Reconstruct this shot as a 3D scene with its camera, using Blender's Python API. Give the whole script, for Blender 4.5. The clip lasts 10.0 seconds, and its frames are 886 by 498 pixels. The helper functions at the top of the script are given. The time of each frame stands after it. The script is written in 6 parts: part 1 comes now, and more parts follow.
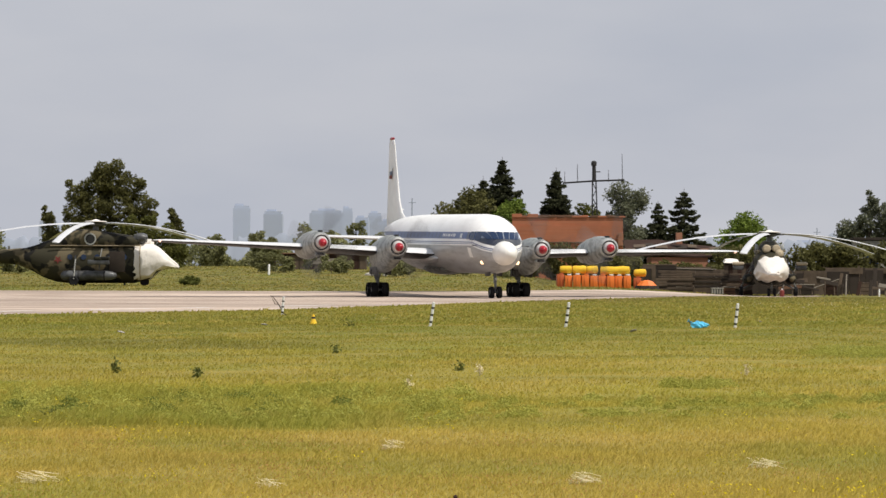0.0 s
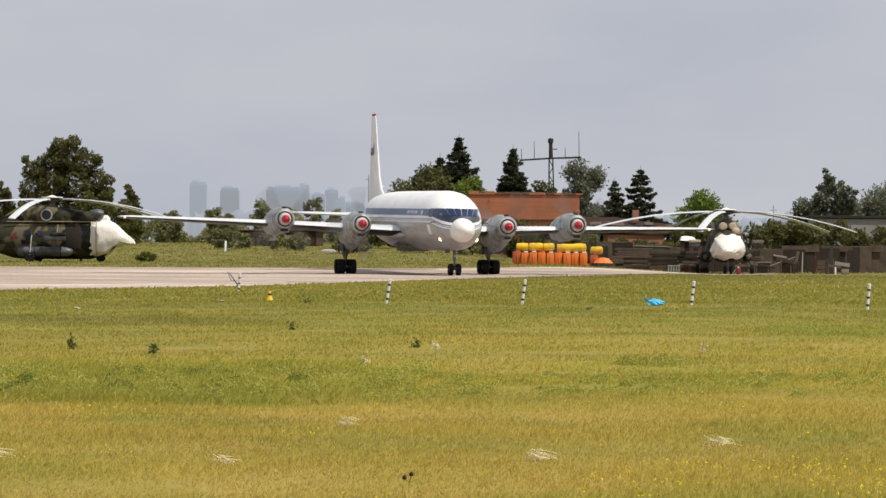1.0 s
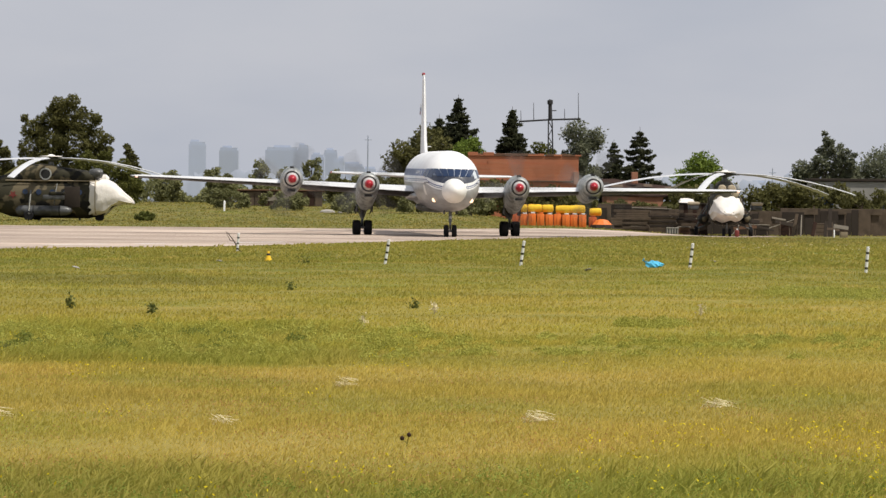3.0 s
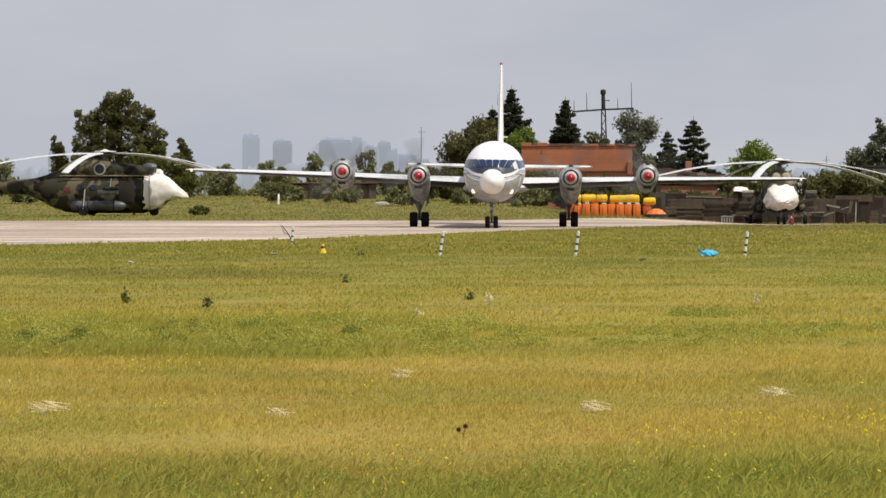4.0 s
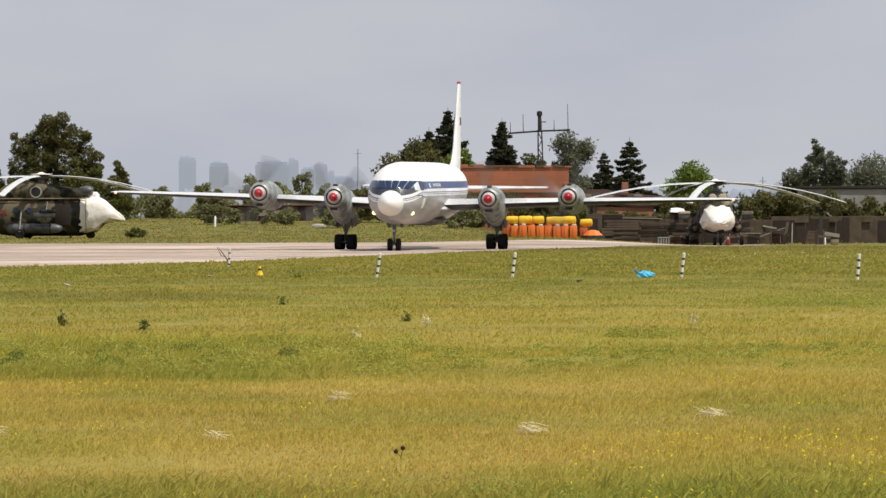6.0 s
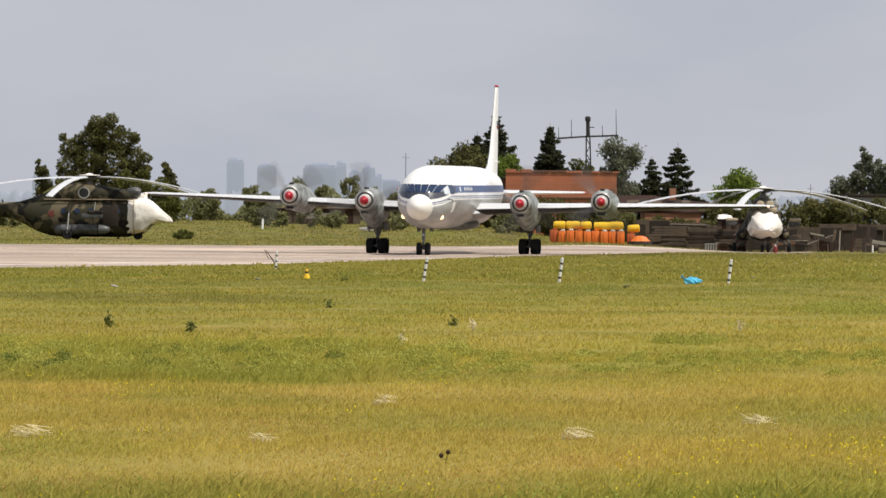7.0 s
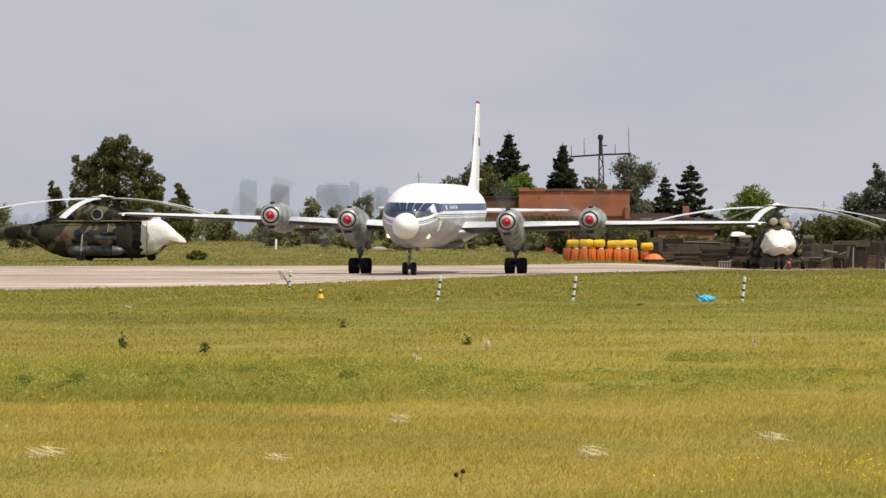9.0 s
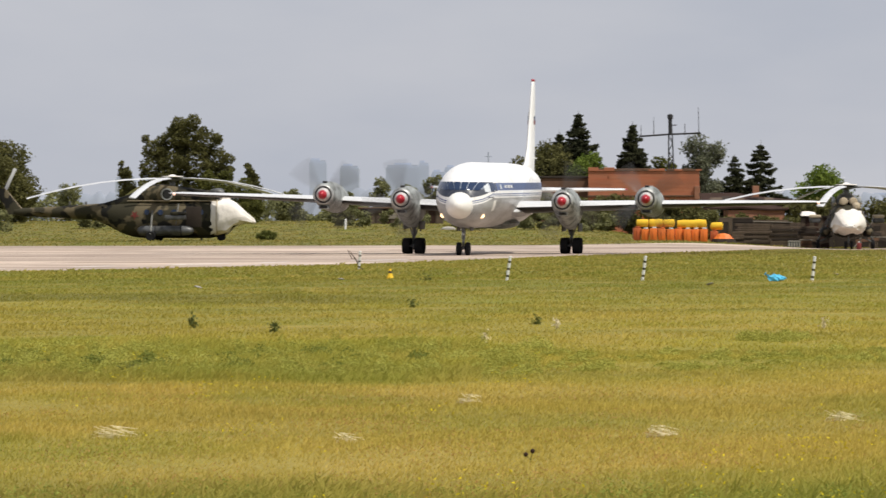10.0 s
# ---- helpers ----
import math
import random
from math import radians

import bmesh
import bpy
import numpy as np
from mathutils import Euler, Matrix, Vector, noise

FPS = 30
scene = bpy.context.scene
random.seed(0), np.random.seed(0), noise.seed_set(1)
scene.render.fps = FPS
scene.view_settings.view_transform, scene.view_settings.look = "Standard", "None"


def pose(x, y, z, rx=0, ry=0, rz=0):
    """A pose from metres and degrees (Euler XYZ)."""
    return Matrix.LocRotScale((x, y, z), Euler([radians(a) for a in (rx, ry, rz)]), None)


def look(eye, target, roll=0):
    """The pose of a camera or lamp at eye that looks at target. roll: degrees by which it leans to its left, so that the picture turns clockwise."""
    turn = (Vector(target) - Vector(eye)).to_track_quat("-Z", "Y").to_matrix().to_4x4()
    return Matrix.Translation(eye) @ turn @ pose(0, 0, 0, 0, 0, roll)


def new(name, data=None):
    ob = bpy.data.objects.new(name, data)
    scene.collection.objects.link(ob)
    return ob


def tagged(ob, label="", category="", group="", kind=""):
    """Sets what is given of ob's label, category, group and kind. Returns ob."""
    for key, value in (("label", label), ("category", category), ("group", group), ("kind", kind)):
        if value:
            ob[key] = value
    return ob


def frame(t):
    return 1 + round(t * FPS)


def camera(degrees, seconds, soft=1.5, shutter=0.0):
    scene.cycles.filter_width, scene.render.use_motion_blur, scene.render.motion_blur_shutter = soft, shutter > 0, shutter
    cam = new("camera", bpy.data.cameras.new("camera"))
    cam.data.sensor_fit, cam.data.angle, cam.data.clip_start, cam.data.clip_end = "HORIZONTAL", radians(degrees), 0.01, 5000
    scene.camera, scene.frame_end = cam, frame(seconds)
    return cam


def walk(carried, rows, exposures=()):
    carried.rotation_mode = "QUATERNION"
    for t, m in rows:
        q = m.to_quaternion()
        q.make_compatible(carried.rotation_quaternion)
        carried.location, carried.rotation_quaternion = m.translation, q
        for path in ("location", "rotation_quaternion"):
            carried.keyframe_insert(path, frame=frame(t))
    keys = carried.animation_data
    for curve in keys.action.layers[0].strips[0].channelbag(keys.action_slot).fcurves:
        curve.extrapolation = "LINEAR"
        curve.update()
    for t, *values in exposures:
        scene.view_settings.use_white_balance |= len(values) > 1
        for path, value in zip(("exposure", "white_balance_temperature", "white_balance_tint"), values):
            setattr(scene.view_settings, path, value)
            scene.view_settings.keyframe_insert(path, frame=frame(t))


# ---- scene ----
LENS = 11.196
EYE = (0.0, 0.0, 1.77)
VIEWS = (
    (0, -0.336, 0.249, 0.133), (0.5, -0.028, 0.194, 0.356), (1, 0.216, -0.041, 0.278), (1.5, -0.145, -0.213, 0.268),
    (2, -0.328, -0.436, 0.277), (2.5, -0.060, -0.578, 0.542), (2.7, 0.200, -0.537, 0.689), (3.8, -0.230, -0.538, -0.006),
    (4, -0.456, -0.650, -0.040), (4.5, -0.000, -0.839, 0.014), (5, -0.183, 0.011, 0.093), (5.5, -0.115, -0.116, -0.314),
    (5.7, 0.398, -0.340, -0.158), (6.8, -0.159, -0.396, -0.110), (7, -0.252, -0.321, 0.322), (7.5, -0.296, 0.179, 0.354), (8, -0.179, 0.343, 0.148),
    (8.5, -0.247, 0.075, -0.042), (9, -0.423, -0.078, -0.046), (9.5, -0.687, -0.270, -0.110), (10, -1.305, -0.334, -0.075),
)
TAXI = (
    (0, -1.27, 281.83, -12.88), (0.5, -0.89, 280.98, -11.41), (1, -0.49, 280.07, -10.01), (1.5, -0.11, 279.09, -8.61),
    (2, 0.21, 278.02, -7.14), (2.5, 0.51, 276.83, -5.41), (2.7, 0.62, 276.31, -4.64), (3.8, 0.94, 273.19, 0.02),
    (4, 0.97, 272.60, 0.96), (4.5, 0.99, 271.13, 3.15), (5, 0.85, 269.67, 5.04), (5.5, 0.67, 268.30, 6.40),
    (5.7, 0.58, 267.79, 6.70), (7, -0.49, 264.79, 7.58), (7.5, -0.87, 263.54, 7.57), (8, -1.29, 262.18, 7.31),
    (8.5, -1.73, 260.70, 6.87), (9, -2.15, 259.13, 6.64), (9.5, -2.55, 257.55, 6.46), (10, -2.97, 255.99, 6.51),
)

def aim(pan, tilt, roll):
    """The camera's pose from its stand, in degrees: to the right, upwards, leaning."""
    return pose(*EYE, 90 + tilt, 0, -pan) @ pose(0, 0, 0, 0, 0, roll)


cam = camera(LENS, 10.0, soft=1.45, shutter=0.4)
walk(cam, [(t, aim(p, e, r)) for t, p, e, r in VIEWS], exposures=((0, 0.0), (10, 0.0)))

# ---- light ----
SUN_TO = Vector((0.55, -0.36, 1.12)).normalized()
sun = new("sun", bpy.data.lights.new("sun", "SUN"))
sun.data.energy, sun.data.angle, sun.data.color = 4.4, radians(0.8), (1.0, 0.94, 0.84)
sun.matrix_world = look((0, 0, 60), Vector((0, 0, 60)) - SUN_TO)

world = bpy.data.worlds.new("sky")
scene.world = world
world.use_nodes = True
wt = world.node_tree
wt.nodes.clear()
w_out = wt.nodes.new("ShaderNodeOutputWorld")
w_bg = wt.nodes.new("ShaderNodeBackground")
w_sky = wt.nodes.new("ShaderNodeTexSky")
w_sky.sky_type, w_sky.sun_disc = "NISHITA", False
w_sky.sun_elevation = math.asin(SUN_TO.z)
w_sky.sun_rotation = math.atan2(SUN_TO.x, SUN_TO.y)
w_sky.air_density, w_sky.dust_density, w_sky.ozone_density = 1.0, 3.0, 1.0
# thin high overcast veil over the clear sky, with soft cloud shapes
w_co = wt.nodes.new("ShaderNodeTexCoord")
w_map = wt.nodes.new("ShaderNodeMapping")
w_map.inputs["Scale"].default_value = (5.0, 5.0, 16.0)
w_noise = wt.nodes.new("ShaderNodeTexNoise")
w_noise.inputs["Scale"].default_value, w_noise.inputs["Detail"].default_value = 1.6, 5.0
w_ramp = wt.nodes.new("ShaderNodeValToRGB")
w_ramp.color_ramp.elements[0].position, w_ramp.color_ramp.elements[1].position = 0.3, 0.72
w_ramp.color_ramp.elements[0].color = (4.8, 5.07, 5.8, 1)
w_ramp.color_ramp.elements[1].color = (6.02, 6.08, 6.5, 1)
w_mix = wt.nodes.new("ShaderNodeMix")
w_mix.data_type = "RGBA"
w_mix.inputs["Factor"].default_value = 0.93
wt.links.new(w_co.outputs["Generated"], w_map.inputs["Vector"])
wt.links.new(w_map.outputs["Vector"], w_noise.inputs["Vector"])
wt.links.new(w_noise.outputs["Fac"], w_ramp.inputs["Fac"])
wt.links.new(w_sky.outputs["Color"], w_mix.inputs["A"])
wt.links.new(w_ramp.outputs["Color"], w_mix.inputs["B"])
wt.links.new(w_mix.outputs["Result"], w_bg.inputs["Color"])
w_bg.inputs["Strength"].default_value = 0.1
wt.links.new(w_bg.outputs["Background"], w_out.inputs["Surface"])


# ---- materials ----
class Nodes:
    """Short hand for a node material."""

    def __init__(self, name, roughness=0.6, metal=0.0):
        self.mat = bpy.data.materials.new(name)
        self.mat.use_nodes = True
        self.tree = self.mat.node_tree
        self.bsdf = self.tree.nodes["Principled BSDF"]
        self.bsdf.inputs["Roughness"].default_value = roughness
        self.bsdf.inputs["Metallic"].default_value = metal
        self.geo = None

    def node(self, kind, **inputs):
        n = self.tree.nodes.new(kind)
        for key, value in inputs.items():
            self.set(n.inputs[key.replace("_", " ")], value)
        return n

    def set(self, socket, value):
        if isinstance(value, bpy.types.NodeSocket):
            self.tree.links.new(value, socket)
        else:
            socket.default_value = value

    def place(self, local=True):
        if local:
            return self.node("ShaderNodeTexCoord").outputs["Object"]
        return self.node("ShaderNodeNewGeometry").outputs["Position"]

    def noise(self, scale, stretch=(1, 1, 1), local=True, detail=4.0, rough=0.55, shift=(0, 0, 0)):
        m = self.node("ShaderNodeMapping", Vector=self.place(local), Scale=tuple(scale * s for s in stretch), Location=shift)
        n = self.node("ShaderNodeTexNoise", Vector=m.outputs["Vector"], Scale=1.0, Detail=detail, Roughness=rough)
        return n.outputs["Fac"]

    def ramp(self, fac, stops):
        r = self.node("ShaderNodeValToRGB", Fac=fac)
        els = r.color_ramp.elements
        while len(els) < len(stops):
            els.new(0.5)
        for e, (p, c) in zip(els, stops):
            e.position, e.color = p, (*c, 1)
        return r.outputs["Color"]

    def math(self, op, a, b=0.0, c=0.0, clamp=False):
        n = self.tree.nodes.new("ShaderNodeMath")
        n.operation, n.use_clamp = op, clamp
        for socket, value in zip(n.inputs, (a, b, c)):
            self.set(socket, value)
        return n.outputs[0]

    def mix(self, fac, a, b, mode="MIX"):
        n = self.tree.nodes.new("ShaderNodeMix")
        n.data_type, n.blend_type = "RGBA", mode
        self.set(n.inputs["Factor"], fac)
        self.set(n.inputs["A"], a if isinstance(a, bpy.types.NodeSocket) else (*a, 1))
        self.set(n.inputs["B"], b if isinstance(b, bpy.types.NodeSocket) else (*b, 1))
        return n.outputs["Result"]

    def xyz(self, local=True):
        n = self.node("ShaderNodeSeparateXYZ", Vector=self.place(local))
        return n.outputs["X"], n.outputs["Y"], n.outputs["Z"]

    def bump(self, height, strength=0.3, distance=0.02):
        b = self.node("ShaderNodeBump", Height=height, Strength=strength, Distance=distance)
        self.tree.links.new(b.outputs["Normal"], self.bsdf.inputs["Normal"])

    def done(self, colour, roughness=None):
        self.set(self.bsdf.inputs["Base Color"], colour if isinstance(colour, bpy.types.NodeSocket) else (*colour, 1))
        if roughness is not None:
            self.set(self.bsdf.inputs["Roughness"], roughness)
        return self.mat


def worn(name, colour, roughness=0.6, metal=0.0, scale=3.0, amount=0.25, bump=0.15, dirt=None, edge=(0.35, 0.7)):
    """A painted or plain surface with stains at two scales and a fine relief."""
    n = Nodes(name, roughness, metal)
    big = n.noise(scale, detail=3)
    fine = n.noise(scale * 9, detail=3)
    dark = dirt or tuple(c * 0.55 for c in colour)
    base = n.mix(n.ramp(big, ((edge[0], (0, 0, 0)), (edge[1], (amount * 2, amount * 2, amount * 2)))), colour, dark)
    base = n.mix(n.math("MULTIPLY", fine, amount), base, tuple(min(1, c * 1.25) for c in colour))
    if bump:
        n.bump(fine, bump, 0.01)
    if roughness >= 0.85:
        n.bsdf.inputs["Specular IOR Level"].default_value = 0.12
    return n.done(base, n.math("ADD", n.math("MULTIPLY", big, 0.2), roughness - 0.1))


def glow(name, colour, strength):
    n = Nodes(name, 0.4)
    n.bsdf.inputs["Emission Color"].default_value = (*colour, 1)
    n.bsdf.inputs["Emission Strength"].default_value = strength
    return n.done(colour)


def grass_colours(n, tips):
    """Lush and dry stretches of the meadow, by place: the same field for the soil and for the blades."""
    x, y, z = n.xyz(False)
    wobble = n.math("MULTIPLY_ADD", n.math("SUBTRACT", n.noise(0.22, (1, 0.6, 0), False, 4), 0.5), 0.42, 1.0)
    along = n.math("MULTIPLY", y, wobble)
    t = n.math("DIVIDE", along, 260.0, clamp=True)
    band = n.ramp(t, ((0.0, (0.15, 0.18, 0.028)), (0.098, (0.16, 0.185, 0.030)), (0.116, (0.262, 0.226, 0.054)),
                      (0.175, (0.272, 0.226, 0.056)), (0.215, (0.25, 0.23, 0.047)), (0.25, (0.25, 0.228, 0.046)),
                      (0.30, (0.255, 0.222, 0.049)), (0.37, (0.22, 0.207, 0.044)), (0.46, (0.162, 0.166, 0.034)),
                      (0.62, (0.158, 0.16, 0.034)), (0.85, (0.168, 0.166, 0.038)), (1.0, (0.128, 0.128, 0.042))))
    patch = n.noise(0.45, (1, 0.45, 0), False, 5, 0.62, shift=(7, 3, 0))
    band = n.mix(n.ramp(patch, ((0.42, (0, 0, 0)), (0.70, (0.55, 0.55, 0.55)))), band, (0.34, 0.262, 0.085))
    lush = n.noise(0.30, (0.7, 0.35, 0), False, 5, 0.62, shift=(31, 11, 0))
    band = n.mix(n.ramp(lush, ((0.50, (0, 0, 0)), (0.72, (0.65, 0.65, 0.65)))), band, (0.145, 0.178, 0.030))
    swath = n.noise(1.0, (0.05, 0.16, 0), False, 4, 0.6, shift=(12, 2, 0))
    band = n.mix(n.ramp(swath, ((0.48, (0, 0, 0)), (0.66, (0.5, 0.5, 0.5)))), band, (0.125, 0.135, 0.034))
    # damp strips of darker, taller growth and one painted shadow band, with frayed ends
    ragged = n.math("MULTIPLY_ADD", n.math("SUBTRACT", n.noise(0.6, (1, 0.35, 0), False, 4, shift=(5, 21, 0)), 0.5), 14.0, along)
    for y0, y1, x0, x1, deep, tone in ((50.0, 68.0, -0.010, -0.036, 0.45, (0.14, 0.17, 0.028)), (90.0, 107.0, 0.070, 0.088, 0.6, (0.10, 0.135, 0.024)),
                                       # 98 to 114 m: shadow band put into the grass colour
                                       (98.0, 114.0, -0.018, -0.05, 0.6, (0.125, 0.122, 0.032)), (66.0, 72.0, 0.052, 0.060, 0.45, (0.12, 0.15, 0.026))):
        rise = n.node("ShaderNodeMapRange", Value=ragged, From_Min=y0, From_Max=y0 + 4.5)
        fall = n.node("ShaderNodeMapRange", Value=ragged, From_Min=y1, From_Max=y1 - 6.0)
        edge = n.node("ShaderNodeMapRange", Value=n.math("DIVIDE", x, n.math("MAXIMUM", y, 1.0)), From_Min=x0, From_Max=x1)
        strip = n.math("MULTIPLY", n.math("MULTIPLY", rise.outputs[0], fall.outputs[0]), edge.outputs[0])
        band = n.mix(n.math("MULTIPLY", strip, deep), band, tone)
    fine = n.noise(5.0 if tips else 2.2, (1, 0.5, 0), False, 4, shift=(3, 9, 0))
    return n.mix(n.ramp(fine, ((0.3, (0.4, 0.4, 0.4)), (0.75, (0, 0, 0)))), n.mix(1.0, band, (1.03, 0.995, 0.975), "MULTIPLY"), n.mix(1.0, band, (0.69, 0.675, 0.57), "MULTIPLY"))


def ground_mat():
    n = Nodes("meadow_soil", 0.95)
    col = grass_colours(n, False)
    n.bump(n.noise(3.0, (1, 1, 1), False, 5), 0.6, 0.1)
    n.bsdf.inputs["Specular IOR Level"].default_value = 0.1
    return n.done(col)


def see_through(n, colour, share):
    """Leaves let part of the light through."""
    t = n.node("ShaderNodeBsdfTranslucent", Color=colour)
    m = n.node("ShaderNodeMixShader", Fac=share)
    n.tree.links.new(n.bsdf.outputs[0], m.inputs[1])
    n.tree.links.new(t.outputs[0], m.inputs[2])
    n.tree.links.new(m.outputs[0], n.tree.nodes["Material Output"].inputs["Surface"])


def blade_mat():
    n = Nodes("grass_blades", 0.7)
    col = grass_colours(n, True)
    rnd = n.node("ShaderNodeNewGeometry").outputs["Random Per Island"]
    col = n.mix(n.ramp(rnd, ((0.0, (0.12, 0.12, 0.12)), (0.4, (0, 0, 0)))), col, (0.15, 0.18, 0.03))
    col = n.mix(n.ramp(rnd, ((0.8, (0, 0, 0)), (1.0, (0.2, 0.2, 0.2)))), col, (0.42, 0.35, 0.13))
    col = n.mix(1.0, col, (1.94, 1.86, 1.67), "MULTIPLY")
    n.bsdf.inputs["Specular IOR Level"].default_value = 0.15
    see_through(n, col, 0.5)
    return n.done(col)


def concrete_mat():
    n = Nodes("taxiway_concrete", 0.85)
    big = n.noise(0.08, (0.35, 1, 0), False, 5)
    streak = n.noise(1.0, (0.035, 0.13, 0), False, 6, 0.62, shift=(2, 5, 0))
    col = n.ramp(big, ((0.32, (0.37, 0.29, 0.232)), (0.66, (0.62, 0.50, 0.405))))
    col = n.mix(n.ramp(streak, ((0.44, (0, 0, 0)), (0.58, (0.85, 0.85, 0.85)))), col, (0.30, 0.235, 0.19))
    blot = n.noise(1.0, (0.09, 0.26, 0), False, 6, 0.65, shift=(9, 4, 0))
    col = n.mix(n.ramp(blot, ((0.50, (0, 0, 0)), (0.57, (0.8, 0.8, 0.8)))), col, (0.24, 0.175, 0.135))
    n.bump(n.noise(6, (1, 1, 1), False), 0.2, 0.02)
    return n.done(col)


def livery_mat():
    """White upper hull, blue window band, two thin blue lines and grey belly, a dark glare panel round the windscreen."""
    n = Nodes("airliner_paint", 0.32)
    x, y, z = n.xyz()
    nose = n.math("MAXIMUM", n.math("SUBTRACT", -12.7, y), 0.0)
    line = n.math("ADD", z, n.math("MULTIPLY", nose, 0.20))
    white, blue, grey = (0.84, 0.84, 0.83), (0.032, 0.075, 0.225), (0.40, 0.405, 0.41)

    def between(value, lower, upper):
        return n.math("MULTIPLY", n.math("GREATER_THAN", value, lower), n.math("LESS_THAN", value, upper))

    paint = n.mix(n.math("LESS_THAN", line, 3.24), white, grey)
    paint = n.mix(between(line, 3.33, 3.37), paint, (0.12, 0.17, 0.28))
    paint = n.mix(between(line, 3.42, 3.475), paint, blue)
    band = n.math("MULTIPLY", n.math("GREATER_THAN", line, 3.64), n.math("LESS_THAN", z, 4.05))
    paint = n.mix(band, paint, blue)
    front = n.math("MULTIPLY", band, n.math("LESS_THAN", y, -13.3))
    paint = n.mix(front, paint, n.mix(n.math("LESS_THAN", z, 3.70), (0.20, 0.24, 0.32), (0.022, 0.03, 0.055)))
    grime = n.noise(0.7, (1, 0.5, 1.6), True, 5)
    col = n.mix(n.ramp(grime, ((0.45, (0, 0, 0)), (0.8, (0.3, 0.3, 0.3)))), paint, (0.35, 0.34, 0.31))
    low_grime = n.noise(1.1, (1, 0.35, 2.2), True, 6, shift=(3, 7, 1))
    stained = n.math("MULTIPLY", n.ramp(low_grime, ((0.46, (0, 0, 0)), (0.62, (0.5, 0.5, 0.5)))), n.math("LESS_THAN", line, 3.24))
    col = n.mix(stained, col, (0.17, 0.165, 0.155))
    seam = n.math("FRACT", n.math("MULTIPLY", y, 0.55))
    col = n.mix(n.math("MULTIPLY", n.math("LESS_THAN", seam, 0.02), 0.25), col, (0.2, 0.2, 0.2))
    n.bump(n.noise(1.4, (1, 1, 1), True, 3), 0.08, 0.02)
    return n.done(col, n.math("ADD", n.math("MULTIPLY", grime, 0.3), 0.2))


def camouflage_mat():
    n = Nodes("helicopter_camouflage", 0.7)
    a = n.noise(0.6, (1, 1, 1), True, 2.5, shift=(4, 1, 2))
    b = n.noise(0.75, (1, 1, 1), True, 2.5, shift=(17, 8, 5))
    col = n.mix(n.ramp(a, ((0.52, (0, 0, 0)), (0.545, (1, 1, 1)))), (0.009, 0.009, 0.008), (0.12, 0.098, 0.06))
    col = n.mix(n.ramp(b, ((0.53, (0, 0, 0)), (0.56, (1, 1, 1)))), col, (0.036, 0.033, 0.020))
    grime = n.noise(3.5, (1, 1, 1), True, 4)
    col = n.mix(n.math("MULTIPLY", grime, 0.14), col, (0.05, 0.045, 0.035))
    n.bump(grime, 0.15, 0.01)
    n.bsdf.inputs["Specular IOR Level"].default_value = 0.15
    return n.done(col)


def canvas_mat(name, colour):
    n = Nodes(name, 0.9)
    fold = n.noise(1.7, (1, 1, 0.7), True, 4)
    weave = n.noise(14, (1, 1, 1), True, 2)
    col = n.mix(n.ramp(fold, ((0.4, (0.4, 0.4, 0.4)), (0.65, (0, 0, 0)))), colour, tuple(c * 0.72 for c in colour))
    n.bump(n.math("ADD", fold, n.math("MULTIPLY", weave, 0.12)), 0.7, 0.12)
    return n.done(col)


def leaf_mat(name, dark, light, dry=None):
    n = Nodes(name, 0.65)
    rnd = n.node("ShaderNodeNewGeometry").outputs["Random Per Island"]
    clump = n.noise(0.55, (1, 1, 1), False, 3)
    col = n.mix(n.ramp(clump, ((0.35, (0, 0, 0)), (0.68, (1, 1, 1)))), dark, light)
    col = n.mix(n.math("MULTIPLY", rnd, 0.5), col, dry or tuple(c * 1.35 for c in light))
    n.bsdf.inputs["Specular IOR Level"].default_value = 0.08
    see_through(n, col, 0.3)
    return n.done(col)


def brick_mat(name, colour):
    n = Nodes(name, 0.9)
    big = n.noise(0.5, (1, 1, 1), True, 4)
    rows = n.noise(3.0, (0.12, 1, 1.7), True, 4)
    info = n.node("ShaderNodeObjectInfo").outputs["Random"]
    col = n.mix(n.ramp(big, ((0.35, (0, 0, 0)), (0.65, (0.8, 0.8, 0.8)))), colour, tuple(c * 0.68 for c in colour))
    col = n.mix(n.math("MULTIPLY", rows, 0.4), col, (0.40, 0.27, 0.19))
    col = n.mix(n.math("MULTIPLY", info, 0.25), col, tuple(c * 0.55 for c in colour))
    n.bump(rows, 0.4, 0.03)
    return n.done(col)


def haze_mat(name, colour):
    """Far town, woods and poles: distance haze put into the colour."""
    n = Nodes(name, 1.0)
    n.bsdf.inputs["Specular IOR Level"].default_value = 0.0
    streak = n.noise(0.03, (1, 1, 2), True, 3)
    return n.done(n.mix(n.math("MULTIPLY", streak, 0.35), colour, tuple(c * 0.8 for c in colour)))


